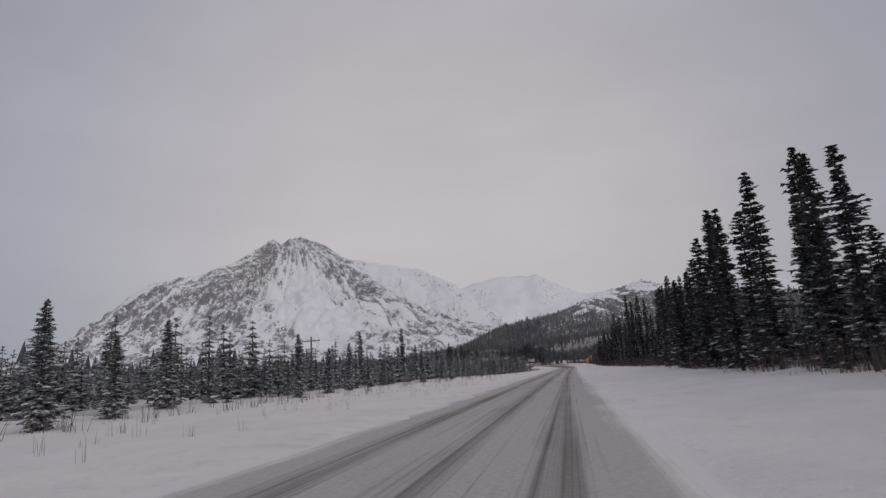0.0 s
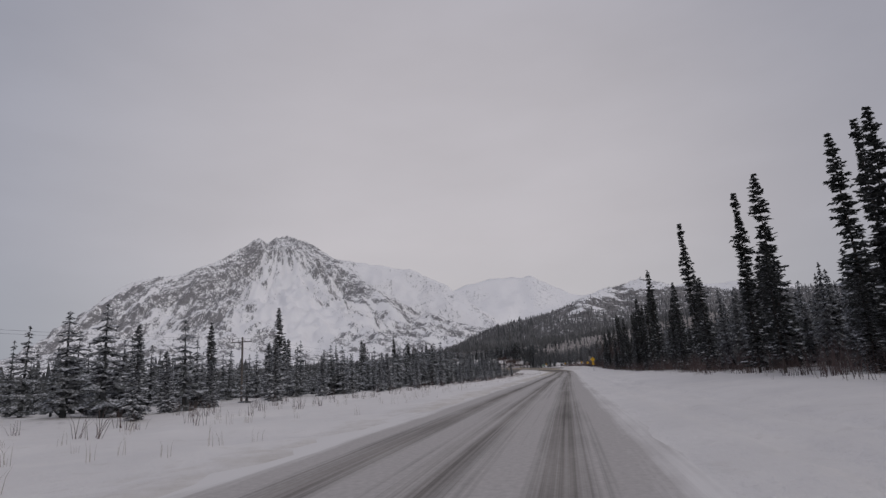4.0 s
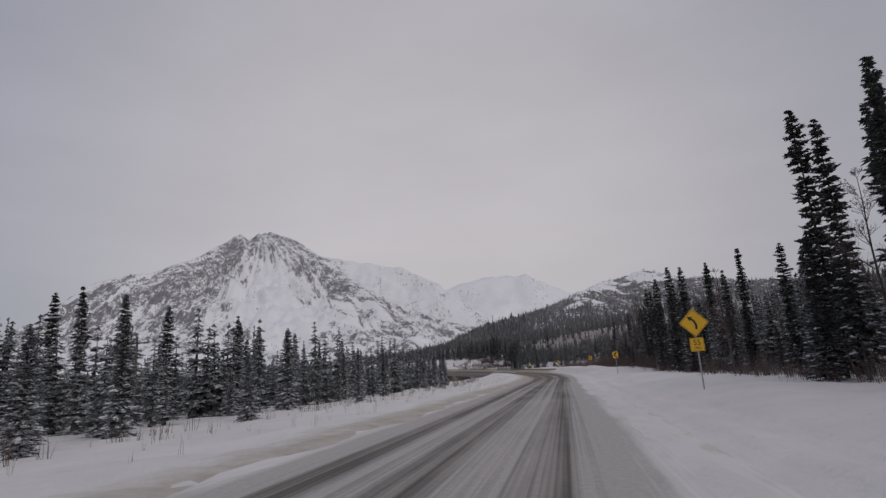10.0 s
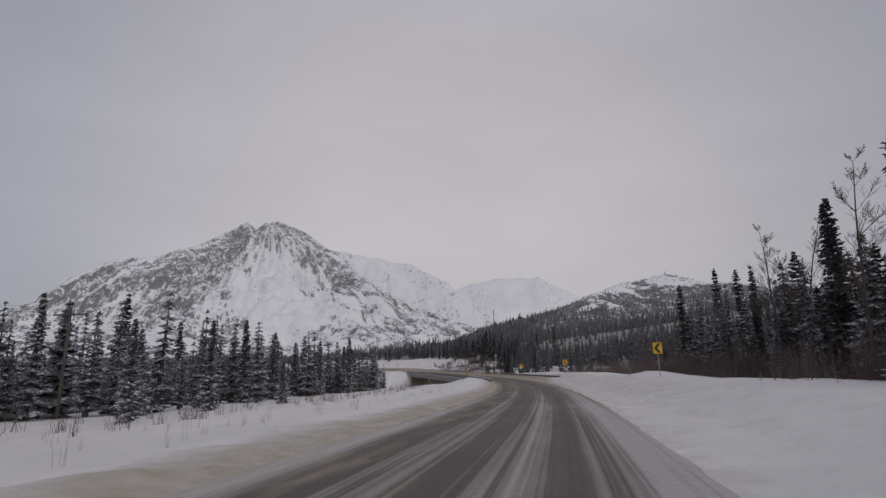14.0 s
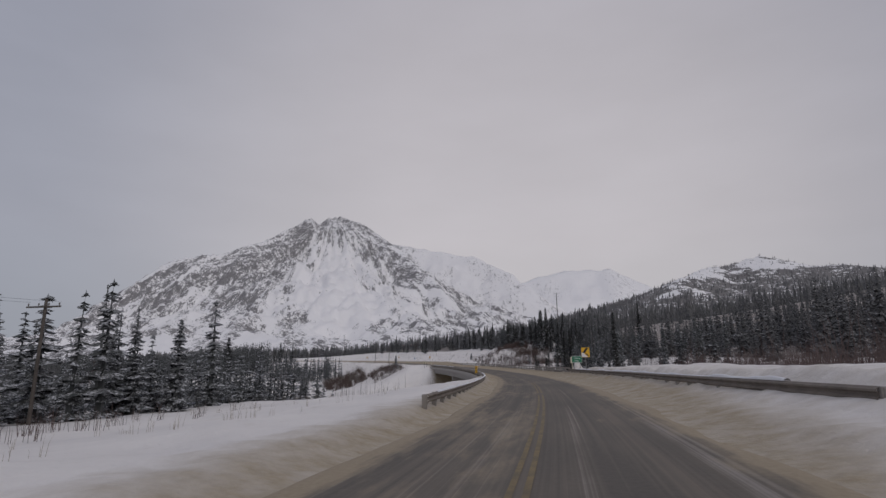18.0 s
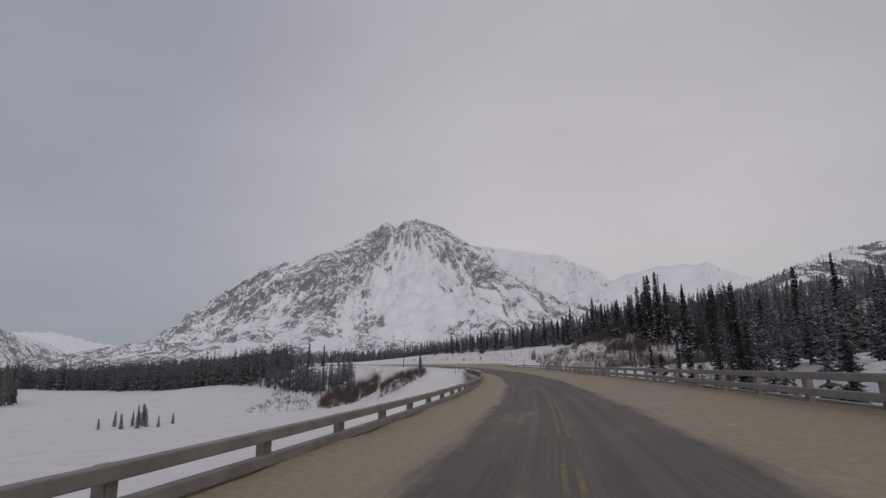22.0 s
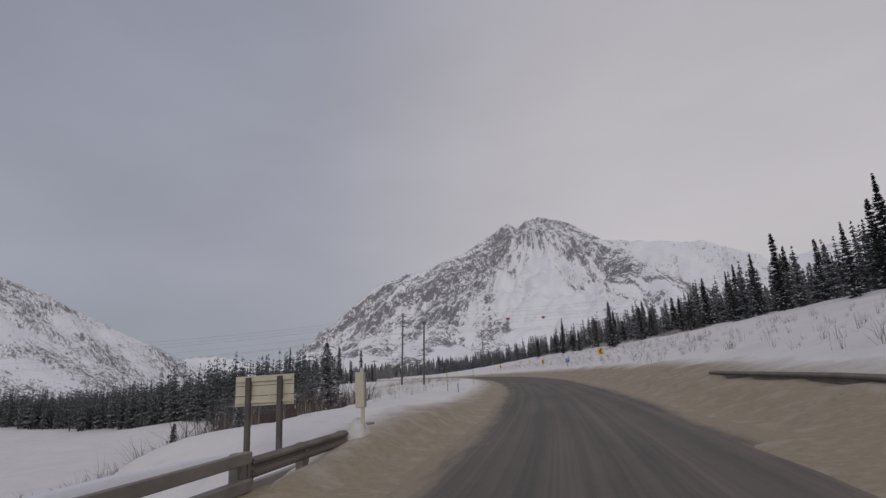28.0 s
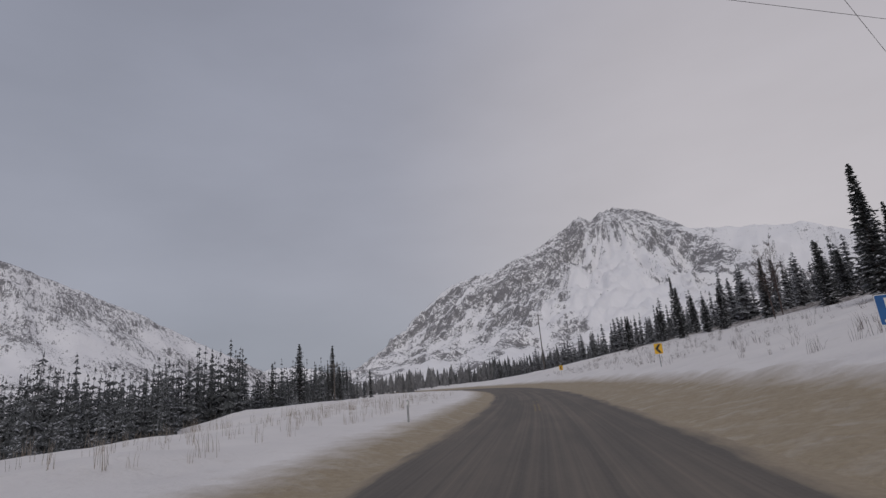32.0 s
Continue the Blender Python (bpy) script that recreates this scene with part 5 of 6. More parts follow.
def wood(name, label, X, Y, Z, sizes, seed, tiers, sides, fat=1.0, needles="far_needles"):
    """Many spruces joined into one stand."""
    rng = np.random.default_rng(seed)
    forms = [frond_spruce(seed + i, tiers) if sides == 0 else simple_spruce(seed + i, tiers, sides) for i in range(6)]
    pick = rng.integers(0, 6, len(X))
    VV, FF, off = [], [], 0
    for i, (v, f) in enumerate(forms):
        q = np.where(pick == i)[0]
        if not len(q):
            continue
        a = rng.uniform(0, 6.283, len(q))
        hh = sizes[q]
        w = hh ** 0.8 * 1.5 * fat * rng.uniform(0.75, 1.2, len(q))
        c, sn = np.cos(a), np.sin(a)
        P = np.empty((len(q), len(v), 3))
        lx, ly = rng.normal(0, 0.018, len(q)), rng.normal(0, 0.018, len(q))
        P[:, :, 0] = X[q, None] + w[:, None] * (c[:, None] * v[:, 0] - sn[:, None] * v[:, 1]) + (lx * hh)[:, None] * v[:, 2]
        P[:, :, 1] = Y[q, None] + w[:, None] * (sn[:, None] * v[:, 0] + c[:, None] * v[:, 1]) + (ly * hh)[:, None] * v[:, 2]
        P[:, :, 2] = Z[q, None] - 0.1 + hh[:, None] * v[:, 2]
        VV.append(P.reshape(-1, 3))
        FF.append((f[None] + (np.arange(len(q)) * len(v))[:, None, None]).reshape(-1, 3) + off)
        off += len(q) * len(v)
    me = mesh_arrays(name, np.concatenate(VV), np.concatenate(FF), MAT[needles])
    return tagged(new(name, me), label, "woods", kind="stuff")


def near_bank(D):
    return 428 + 0.65 * np.clip(np.abs(D) - 8, 0, 130)


def inner_bank(S):
    return np.interp(S, (575, 650, 690, 820, 900), (-30, -58, -84, -170, -205))


def outer_bank(S):
    return np.interp(S, (500, 590, 640, 720, 850, 1000), (-150, -132, -140, -195, -240, -330))


def field_edge(S):
    return np.interp(S, (576, 640, 690, 730, 800, 900), (-25, -33, -50, -52, -30, -30))


def build_woods():
    rng = np.random.default_rng(5)
    # strips close behind the roadside trees
    def strip(name, label, s0, s1, d0, d1, n, lo, hi, seed, tiers=9, sides=7, fat=1.0, needles="far_needles"):
        S, D = rng.uniform(s0, s1, n), rng.uniform(d0, d1, n)
        X, Y = spot(S, D)
        wood(name, label, X, Y, sheet_height(S, D), rng.uniform(lo, hi, n), seed, tiers, sides, fat, needles)
    strip("roadside_wood", "dense dark spruce wood behind the verge", -40, 335, 15.5, 36, 880, 5, 9, 300, 26, 0, 1.15)
    strip("roadside_wood", "low snow-dusted spruce wood beside the road", -40, 190, -62, -25, 640, 3, 7, 310, 16, 0, 1.6, "snowy_needles")
    strip("roadside_wood", "snow-dusted spruce wood below the road", 180, 392, -64, -26, 640, 4.2, 9.6, 314, 17, 0, 1.5, "snowy_needles")
    strip("slope_wood", "spruce wood on the snowy slope", 545, 860, 31, 66, 640, 5, 9.0, 320, 20, 0, 1.25)
    strip("brook_wood", "spruce wood beside the river behind the guardrail", 512, 600, 37, 62, 260, 6.5, 10.5, 331, 26, 0, needles="snowy_needles")
    strip("brook_wood", "young spruces on the bank below the railing", 432, 495, 18, 38, 60, 5, 9.5, 333, 26, 0, 1.1, "snowy_needles")
    strip("brook_wood", "spruce wood beyond the guardrail", 335, 530, 40, 115, 820, 6, 11.5, 330, 22, 0, 1.15, "mid_needles")
    def stand(name, label, s0, s1, d0, d1, n, lo, hi, seed, tiers, sides, inside, fat=1.0, needles="far_needles"):
        S, D = rng.uniform(s0, s1, n), rng.uniform(d0, d1, n)
        ok = inside(S, D)
        S, D = S[ok], D[ok]
        X, Y = spot(S, D)
        hh = rng.uniform(lo, hi, len(S)) * (0.62 + 0.8 * fbm(S, D, 22, 3, seed)) * np.where((S > 560) & (S < 700) & (D > -66), 0.72, 1.0)
        wood(name, label, X, Y, sheet_height(S, D), hh, seed, tiers, sides, fat, needles)
    stand("valley_wood", "dense spruce wood on the inner river bank", 576, 900, -205, -27, 9000, 8, 14, 332, 10, 0, lambda S, D: (D > inner_bank(S) + 16 * (fbm(S, D, 16, 3, 55) - 0.4)) & (D < field_edge(S) - 14 * (fbm(S, D, 13, 3, 56) - 0.35)) & (S > 578 + 22 * fbm(D, S, 9, 3, 57)), 1.1, "snowy_needles")
    stand("valley_wood", "dark spruce wood on the outer river bank", 520, 1000, -330, -128, 4600, 7, 12.5, 337, 6, 7, lambda S, D: D < outer_bank(S))
    stand("roadside_wood", "snowy spruces on the near river bank", 384, 500, -120, -26, 1300, 3.0, 6.5, 336, 15, 0, lambda S, D: S < near_bank(D) - 2, 1.5, "snowy_needles")
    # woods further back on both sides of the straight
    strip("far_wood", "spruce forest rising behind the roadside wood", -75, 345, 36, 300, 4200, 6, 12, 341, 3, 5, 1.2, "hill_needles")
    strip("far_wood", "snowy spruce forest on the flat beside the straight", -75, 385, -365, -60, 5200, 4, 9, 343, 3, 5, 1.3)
    # the large forest
    n = 48000
    X, Y = rng.uniform(-900, 1350, n), rng.uniform(120, 1650, n)
    Z, S, D = land_height(X, Y)
    hz = hill_height(X, Y)
    ok = ((D > 85) | ((D < -95) & (S < near_bank(D) - 4)) | ((D < outer_bank(S)) & (S > 520)) | ((S > 860) & (D > -150)) | (S > 1000))
    ok &= Z < 185
    ok &= ~((hz > 0) & (Z > 60) & (rng.uniform(0, 1, n) < 0.85 * clearing(X, Y)))
    ok &= fbm(X, Y, 90, 3, 70) > 0.33
    ok &= (np.hypot(X - 60, Y - 450) < 620) | (rng.uniform(0, 1, n) < 0.7)
    bearing = np.degrees(np.arctan2(-(X - 60), Y - 300))
    ok &= (bearing > -75) & (bearing < 85)
    ok &= np.hypot(X - 100, Y - 350) > 60
    X, Y, Z = X[ok], Y[ok], Z[ok]
    R = np.hypot(X - 60, Y - 400)
    close = R < 420
    size = rng.uniform(5.5, 11.0, len(X)) * np.where(hill_height(X, Y) > -10, np.interp(Z, (70, 125), (1, 0.4)), 1)
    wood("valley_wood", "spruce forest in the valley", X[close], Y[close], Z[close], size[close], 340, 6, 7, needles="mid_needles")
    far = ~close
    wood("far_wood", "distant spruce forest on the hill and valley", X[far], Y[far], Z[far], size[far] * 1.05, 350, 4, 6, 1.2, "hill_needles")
    # dense spruces on the flank of the hill
    n = 22000
    X, Y = rng.uniform(150, 1150, n), rng.uniform(260, 1500, n)
    hz = hill_height(X, Y)
    Z, S, D = land_height(X, Y)
    ok = (hz > 2) & (hz < 150) & (D > 90) & (rng.uniform(0, 1, n) > 0.85 * clearing(X, Y))
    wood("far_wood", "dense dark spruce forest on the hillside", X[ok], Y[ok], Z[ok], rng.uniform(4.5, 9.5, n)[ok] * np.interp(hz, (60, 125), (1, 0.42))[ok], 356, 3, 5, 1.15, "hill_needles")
    # thick stand across the river, under the mountain
    n = 5200
    az, r = np.radians(rng.uniform(-14, 62, n)), rng.uniform(480, 1150, n)
    X, Y = EYE[0] - np.sin(az) * r, EYE[1] + np.cos(az) * r
    Z, S, D = land_height(X, Y)
    ok = (np.abs(D) > 30)
    wood("far_wood", "distant spruce forest under the mountain", X[ok], Y[ok], np.maximum(Z[ok], -9), rng.uniform(7, 12, n)[ok], 360, 4, 6, 1.1)


build_woods()


# ---- signs, poles and wires ----
def letters(text, size, material, parent, at, name="lettering"):
    cu = bpy.data.curves.new(name, "FONT")
    cu.body, cu.size, cu.align_x, cu.align_y, cu.extrude = text, size, "CENTER", "CENTER", 0.002
    tmp = bpy.data.objects.new("tmp_text", cu)
    scene.collection.objects.link(tmp)
    me = bpy.data.meshes.new_from_object(tmp.evaluated_get(bpy.context.evaluated_depsgraph_get()))
    bpy.data.objects.remove(tmp)
    me.name = name
    me.materials.clear()
    me.transform(pose(*at, 90, 0, 0))
    return part(name, me, material, parent)


def rounded(w, h, r=0.04, n=4):
    pts = []
    for cx, cz, a0 in ((w / 2 - r, h / 2 - r, 0), (-w / 2 + r, h / 2 - r, 90), (-w / 2 + r, -h / 2 + r, 180), (w / 2 - r, -h / 2 + r, 270)):
        for i in range(n + 1):
            a = radians(a0 + 90 * i / n)
            pts.append((cx + r * math.cos(a), cz + r * math.sin(a)))
    return pts


def diamond(side, r=0.05):
    return [((x - z) * 0.7071, (x + z) * 0.7071) for x, z in rounded(side, side, r)]


def plate(name, outline, thick, z, material, parent, y=0.0, label="", x=0.0):
    bm = bmesh.new()
    slab(bm, [(px + x, pz) for px, pz in outline], thick, z)
    bmesh.ops.translate(bm, verts=bm.verts, vec=(0, y, 0))
    return part(name, bm, material, parent, label)


def sign_post(parent, top, x=0.0, w=0.06, bottom=-0.6, material="post"):
    bm = bmesh.new()
    box(bm, (w, 0.045, top - bottom), (x, 0.03, (top + bottom) / 2), 0.006)
    return part("post", bm, MAT[material], parent)


def stand(name, s, d, label, category, group="", twist=0.0):
    x, y, z = place(s, d, 0.05)
    return empty(name, pose(x, y, z, 0, 0, turn(s) + twist), label, category, group)


def arrow_outline():
    # bent arrow to the left
    return [(0.13, -0.30), (0.03, -0.30), (0.03, -0.10), (-0.03, 0.05), (-0.12, 0.14), (-0.17, 0.08), (-0.26, 0.29), (-0.03, 0.26), (-0.07, 0.20), (0.05, 0.10), (0.13, -0.08)]


def curve_warning(s, d):
    b = stand("curve_warning_sign", s, d, "yellow diamond curve sign with speed plate on a steel post", "road sign")
    sign_post(b, 3.5)
    c = 3.0
    plate("sign_panel", diamond(0.91), 0.004, c, MAT["yellow"], b, -0.008)
    plate("border", diamond(0.85), 0.003, c, MAT["black"], b, -0.0115)
    plate("field", diamond(0.82), 0.003, c, MAT["yellow"], b, -0.0150)
    plate("arrow", arrow_outline(), 0.003, c, MAT["black"], b, -0.019)
    plate("speed_panel", rounded(0.61, 0.61), 0.004, 2.02, MAT["yellow"], b, -0.008)
    plate("border", rounded(0.57, 0.57), 0.003, 2.02, MAT["black"], b, -0.0115)
    plate("field", rounded(0.54, 0.54), 0.003, 2.02, MAT["yellow"], b, -0.0150)
    letters("55", 0.34, MAT["black"], b, (0, -0.019, 2.10))
    letters("MPH", 0.15, MAT["black"], b, (0, -0.019, 1.85))


def chevron(s, d, low=0.0, twist=0.0, tall=1.75):
    b = stand("chevron_sign", s, d, "yellow chevron curve marker with black arrow on a thin post", "road sign", "chevron markers", twist)
    sign_post(b, tall + 0.45, w=0.05)
    plate("sign_panel", rounded(0.61, 0.76), 0.004, tall, MAT["yellow"], b, -0.008)
    plate("arrow", [(0.22, 0.32), (0.02, 0.32), (-0.24, 0.0), (0.02, -0.32), (0.22, -0.32), (-0.03, 0.0)], 0.003, tall, MAT["black"], b, -0.012)


def snow_arrow_sign(s, d):
    b = stand("direction_board", s, d, "yellow panel with black slash partly covered by snow", "road sign")
    sign_post(b, 2.5, w=0.05)
    plate("sign_panel", rounded(0.80, 0.95), 0.004, 2.05, MAT["yellow"], b, -0.008)
    plate("slash", [(0.30, 0.40), (0.05, 0.40), (-0.30, -0.05), (-0.05, -0.10)], 0.003, 2.08, MAT["black"], b, -0.012)
    plate("slash", [(-0.05, -0.12), (0.10, -0.10), (0.34, -0.36), (0.25, -0.40)], 0.003, 2.05, MAT["black"], b, -0.012)
    plate("snow_patch", [(-0.38, -0.45), (0.20, -0.45), (0.02, -0.28), (-0.10, -0.12), (-0.37, 0.0)], 0.012, 2.05, MAT["snow"], b, -0.02, "snow stuck on the panel")


def river_sign(s, d):
    b = stand("river_name_sign", s, d, "green river name sign with white letters beyond the guardrail", "road sign")
    for x in (-0.35, 0.35):
        sign_post(b, 1.46, x)
    plate("sign_panel", rounded(1.22, 0.76, 0.06), 0.004, 1.17, MAT["white"], b, -0.008)
    plate("field", rounded(1.17, 0.71, 0.05), 0.003, 1.17, MAT["green"], b, -0.0115)
    letters("Nenana", 0.25, MAT["white"], b, (0, -0.017, 1.31))
    letters("River", 0.25, MAT["white"], b, (0, -0.017, 1.00))


def parking_sign(s, d):
    b = stand("parking_sign", s, d, "blue parking sign with white letter on a dark post", "road sign")
    sign_post(b, 1.55, w=0.06, material="pole")
    plate("sign_panel", rounded(0.61, 0.76, 0.05), 0.004, 1.17, MAT["white"], b, -0.008)
    plate("field", rounded(0.57, 0.72, 0.04), 0.003, 1.17, MAT["blue"], b, -0.0115)
    letters("P", 0.52, MAT["white"], b, (0, -0.017, 1.26))
    plate("text_bar", rounded(0.40, 0.07, 0.02), 0.003, 0.90, MAT["white"], b, -0.017)


def object_marker(s, d):
    b = stand("object_marker", s, d, "narrow yellow and black striped marker at the bridge end", "road sign", "object markers")
    sign_post(b, 1.55, w=0.05)
    plate("sign_panel", rounded(0.32, 0.92, 0.03), 0.004, 1.12, MAT["yellow"], b, -0.008)
    for i in range(4):
        z = -0.36 + 0.22 * i
        plate("stripe", [(-0.15, z + 0.13), (-0.15, z + 0.03), (0.15, z - 0.09), (0.15, z + 0.01)], 0.003, 1.12, MAT["black"], b, -0.012)


def blank_marker(s, d, hgt=0.95, w=0.34, base=0.3):
    b = stand("end_marker", s, d, "weathered pale marker board standing in snow at the bridge end", "marker board", "bridge end markers")
    sign_post(b, base + hgt + 0.1, 0.05, 0.08, material="timber")
    bm = bmesh.new()
    box(bm, (w, 0.05, hgt), (0, 0, base + hgt / 2), 0.012)
    part("board", bm, MAT["timber"], b)
    bm = bmesh.new()
    box(bm, (0.05, 0.07, hgt * 0.98), (w / 2 + 0.01, 0.03, base + hgt / 2), 0.008)
    part("edge_batten", bm, MAT["post"], b)


def sign_back(s, d):
    b = stand("sign_board", s, d, "back of a broad pale sign board on two posts", "road sign")
    w, hh, c = 1.45, 0.68, 1.75
    for i in range(3):
        bm = bmesh.new()
        box(bm, (w, 0.03, hh / 3 - 0.012), (0, 0.05, c - hh / 3 + i * hh / 3), 0.006)
        part("board", bm, MAT["timber"], b)
    for x in (-0.36, 0.42):
        bm = bmesh.new()
        box(bm, (0.11, 0.11, 2.5), (x, -0.03, 0.8), 0.01)
        part("post", bm, MAT["pole"], b)
    for z in (c - 0.24, c + 0.24):
        bm = bmesh.new()
        box(bm, (w * 0.96, 0.04, 0.07), (0, 0.012, z), 0.006)
        part("stringer", bm, MAT["timber"], b)


def snow_stake(s, d):
    b = stand("snow_stake", s, d, "tall yellow-green snow stake at the road edge", "road marker", "snow stakes")
    bm = bmesh.new()
    box(bm, (0.06, 0.03, 2.3), (0, 0, 0.6), 0.008)
    part("stake", bm, MAT["lime"], b)


def delineator(s, d, hgt=1.2):
    b = stand("delineator_post", s, d, "thin grey delineator post in roadside snow", "road marker", "delineators")
    sign_post(b, hgt, w=0.09)
    plate("reflector", rounded(0.08, 0.16, 0.02), 0.004, hgt - 0.12, MAT["white"], b, -0.006)


def utility_pole(s, d, hgt, arms=((-0.5, 2.4),), label="weathered wooden utility pole with crossarm", lean=0.0, tip=0.0, twist=0.0, cans=0):
    x, y, z = place(s, d, 0.1)
    b = empty("utility_pole", pose(x, y, z, 0, 0, turn(s)) @ pose(0, 0, 0, tip, lean, 0) @ pose(0, 0, 0, 0, 0, twist), label, "utility pole", "utility poles")
    bm = bmesh.new()
    k = max(1.0, hgt / 12)
    rod(bm, (0, 0, -0.6), (0, 0, hgt), 0.125 * k, 0.085 * k, 12)
    part("pole", bm, MAT["pole"], b)
    for down, w in arms:
        bm = bmesh.new()
        box(bm, (w, 0.08, 0.10), (0, -0.13, hgt + down), 0.008)
        arm = part("crossarm", bm, MAT["pole"], b)
        for k in range(4):
            u = -w / 2 + 0.12 + (w - 0.24) * k / 3
            bm = bmesh.new()
            rod(bm, (u, -0.13, hgt + down + 0.05), (u, -0.13, hgt + down + 0.17), 0.022, 0.022, 6)
            rod(bm, (u, -0.13, hgt + down + 0.12), (u, -0.13, hgt + down + 0.24), 0.05, 0.03, 8)
            part("insulator", bm, MAT["porcelain"], arm)
    for i in range(cans):
        a = radians(-60 + 60 * i)
        bm = bmesh.new()
        px, py = 0.30 * math.sin(a), -0.30 * math.cos(a)
        rod(bm, (px, py, hgt - 1.35), (px + 0.1, py, hgt - 0.85), 0.09, 0.09, 10)
        part("cutout", bm, MAT["post"], b, "grey tubular fuse holder")
    return b


def wire(name, a, b, sag, label, r=0.006, n=24):
    a, b = Vector(a), Vector(b)
    V, F = [], []
    side = (b - a).cross(Vector((0, 0, 1))).normalized()
    for i in range(n + 1):
        t = i / n
        p = a.lerp(b, t) - Vector((0, 0, sag * 4 * t * (1 - t)))
        for j in range(4):
            q = 1.5708 * j
            V.append(p + side * r * math.cos(q) + Vector((0, 0, r * math.sin(q))))
    for i in range(n):
        for j in range(4):
            F.append((i * 4 + j, i * 4 + (j + 1) % 4, i * 4 + 4 + (j + 1) % 4, i * 4 + 4 + j))
    me = mesh_from(name, V, F, MAT["wire"])
    return tagged(new(name, me), label, "wire", "overhead wires")


def marker_ball(p):
    b = empty("marker_ball", Matrix.Translation(p), "orange and white aviation marker ball on an overhead wire", "marker ball", "marker balls")
    bm = bmesh.new()
    bmesh.ops.create_uvsphere(bm, u_segments=20, v_segments=12, radius=0.25)
    bmesh.ops.scale(bm, vec=(1, 1, 0.97), verts=bm.verts)
    for f in bm.faces:
        f.smooth = True
    up = bm.copy()
    bmesh.ops.delete(bm, geom=[f for f in bm.faces if f.calc_center_median().z > 0.04], context="FACES")
    bmesh.ops.delete(up, geom=[f for f in up.faces if f.calc_center_median().z <= 0.04], context="FACES")
    part("lower_shell", bm, MAT["orange"], b)
    part("upper_shell", up, MAT["white"], b, "pale snow-covered upper half")
    bm = bmesh.new()
    box(bm, (0.62, 0.05, 0.05), (0, 0, 0), 0.01)
    part("clamp", bm, MAT["post"], b)


curve_warning(223.2, 6.0)
chevron(265.0, 6.5, tall=2.3)
chevron(311.3, 8.2, tall=1.9)
chevron(353.6, 6.5, tall=1.75)
snow_arrow_sign(402.0, 6.05)
river_sign(412.8, 6.9)
object_marker(421.5, -5.2)
blank_marker(415.8, 6.75, base=0.95, hgt=0.7, w=0.26)
blank_marker(545.5, -4.25, base=0.62, hgt=0.78, w=0.2)
blank_marker(538.5, 7.3, base=0.55, hgt=0.9)
sign_back(545.2, -6.45)
chevron(600.3, 8.8, tall=1.55)
parking_sign(622.6, 8.1)
chevron(650.5, 8.7, tall=1.4, twist=4)
chevron(700, 8.0, tall=1.4, twist=8)
snow_stake(578.1, -7.4)
snow_stake(599.2, -6.6)
delineator(575, -6.2, 0.9)
delineator(632, -6.6, 1.0)


def snow_mound(s, d, r, hgt, seed):
    """Lumpy heap of ploughed snow."""
    n, k = 9, 22
    V, F = [], []
    rnd = random.Random(seed)
    x, y, z = place(s, d, 0.45)
    lobes = [(rnd.uniform(0, 6.28), rnd.uniform(0.6, 1.0)) for _ in range(3)]
    for i in range(n):
        u = i / (n - 1)
        for j in range(k):
            a = 6.2832 * j / k
            rr = r * (1 - u) * (1 + 0.16 * math.sin(2 * a + lobes[0][0]) + 0.09 * math.sin(5 * a + lobes[1][0]) + rnd.uniform(-0.03, 0.03))
            V.append((x + rr * math.cos(a), y + rr * math.sin(a), z + hgt * (0.5 - 0.5 * math.cos(math.pi * u))  * (1 + rnd.uniform(-0.05, 0.05)) - (0.15 if i == 0 else 0)))
    for i in range(n - 1):
        for j in range(k):
            F.append((i * k + j, i * k + (j + 1) % k, (i + 1) * k + (j + 1) % k, (i + 1) * k + j))
    me = mesh_from("snow_mound", V, F, MAT["dirty_snow"], True)
    tagged(new("snow_mound", me), "lumpy heap of ploughed snow beside the rail end", "snow heap", "snow heaps")


snow_mound(416.0, 7.5, 1.0, 1.5, 1)
snow_mound(545.6, -4.35, 0.7, 0.8, 5)
utility_pole(59.9, -30, 6.4, label="wooden utility pole with crossarm behind snowy trees")
utility_pole(128.3, -32.8, 6.6)
utility_pole(234, -33.2, 7.0)
utility_pole(304, -31.5, 7.4)
utility_pole(375.3, -29.8, 7.6)
utility_pole(594.4, -11.9, 7.0, arms=((-0.1, 0.5),), label="bare wooden utility pole leaning in the roadside snow", lean=3.0, tip=1.5)
utility_pole(604.6, -16.2, 9.4, arms=((-0.3, 2.0), (-1.15, 2.4), (-1.7, 2.2), (-2.8, 1.9)), label="utility pole with four crossarms and fuse holders", twist=80, cans=3, lean=3.5, tip=1.5)
utility_pole(760, 20, 16, arms=((-0.5, 2.4), (-1.6, 2.4)), label="tall utility pole above the forest")
utility_pole(679, 145.7, 31, arms=((-0.8, 4.0), (-2.8, 4.6), (-4.8, 4.0)), label="tall power line mast above the spruce forest")
utility_pole(700, -30, 6.5, arms=((-0.5, 2.4),), label="slim utility pole across the river")


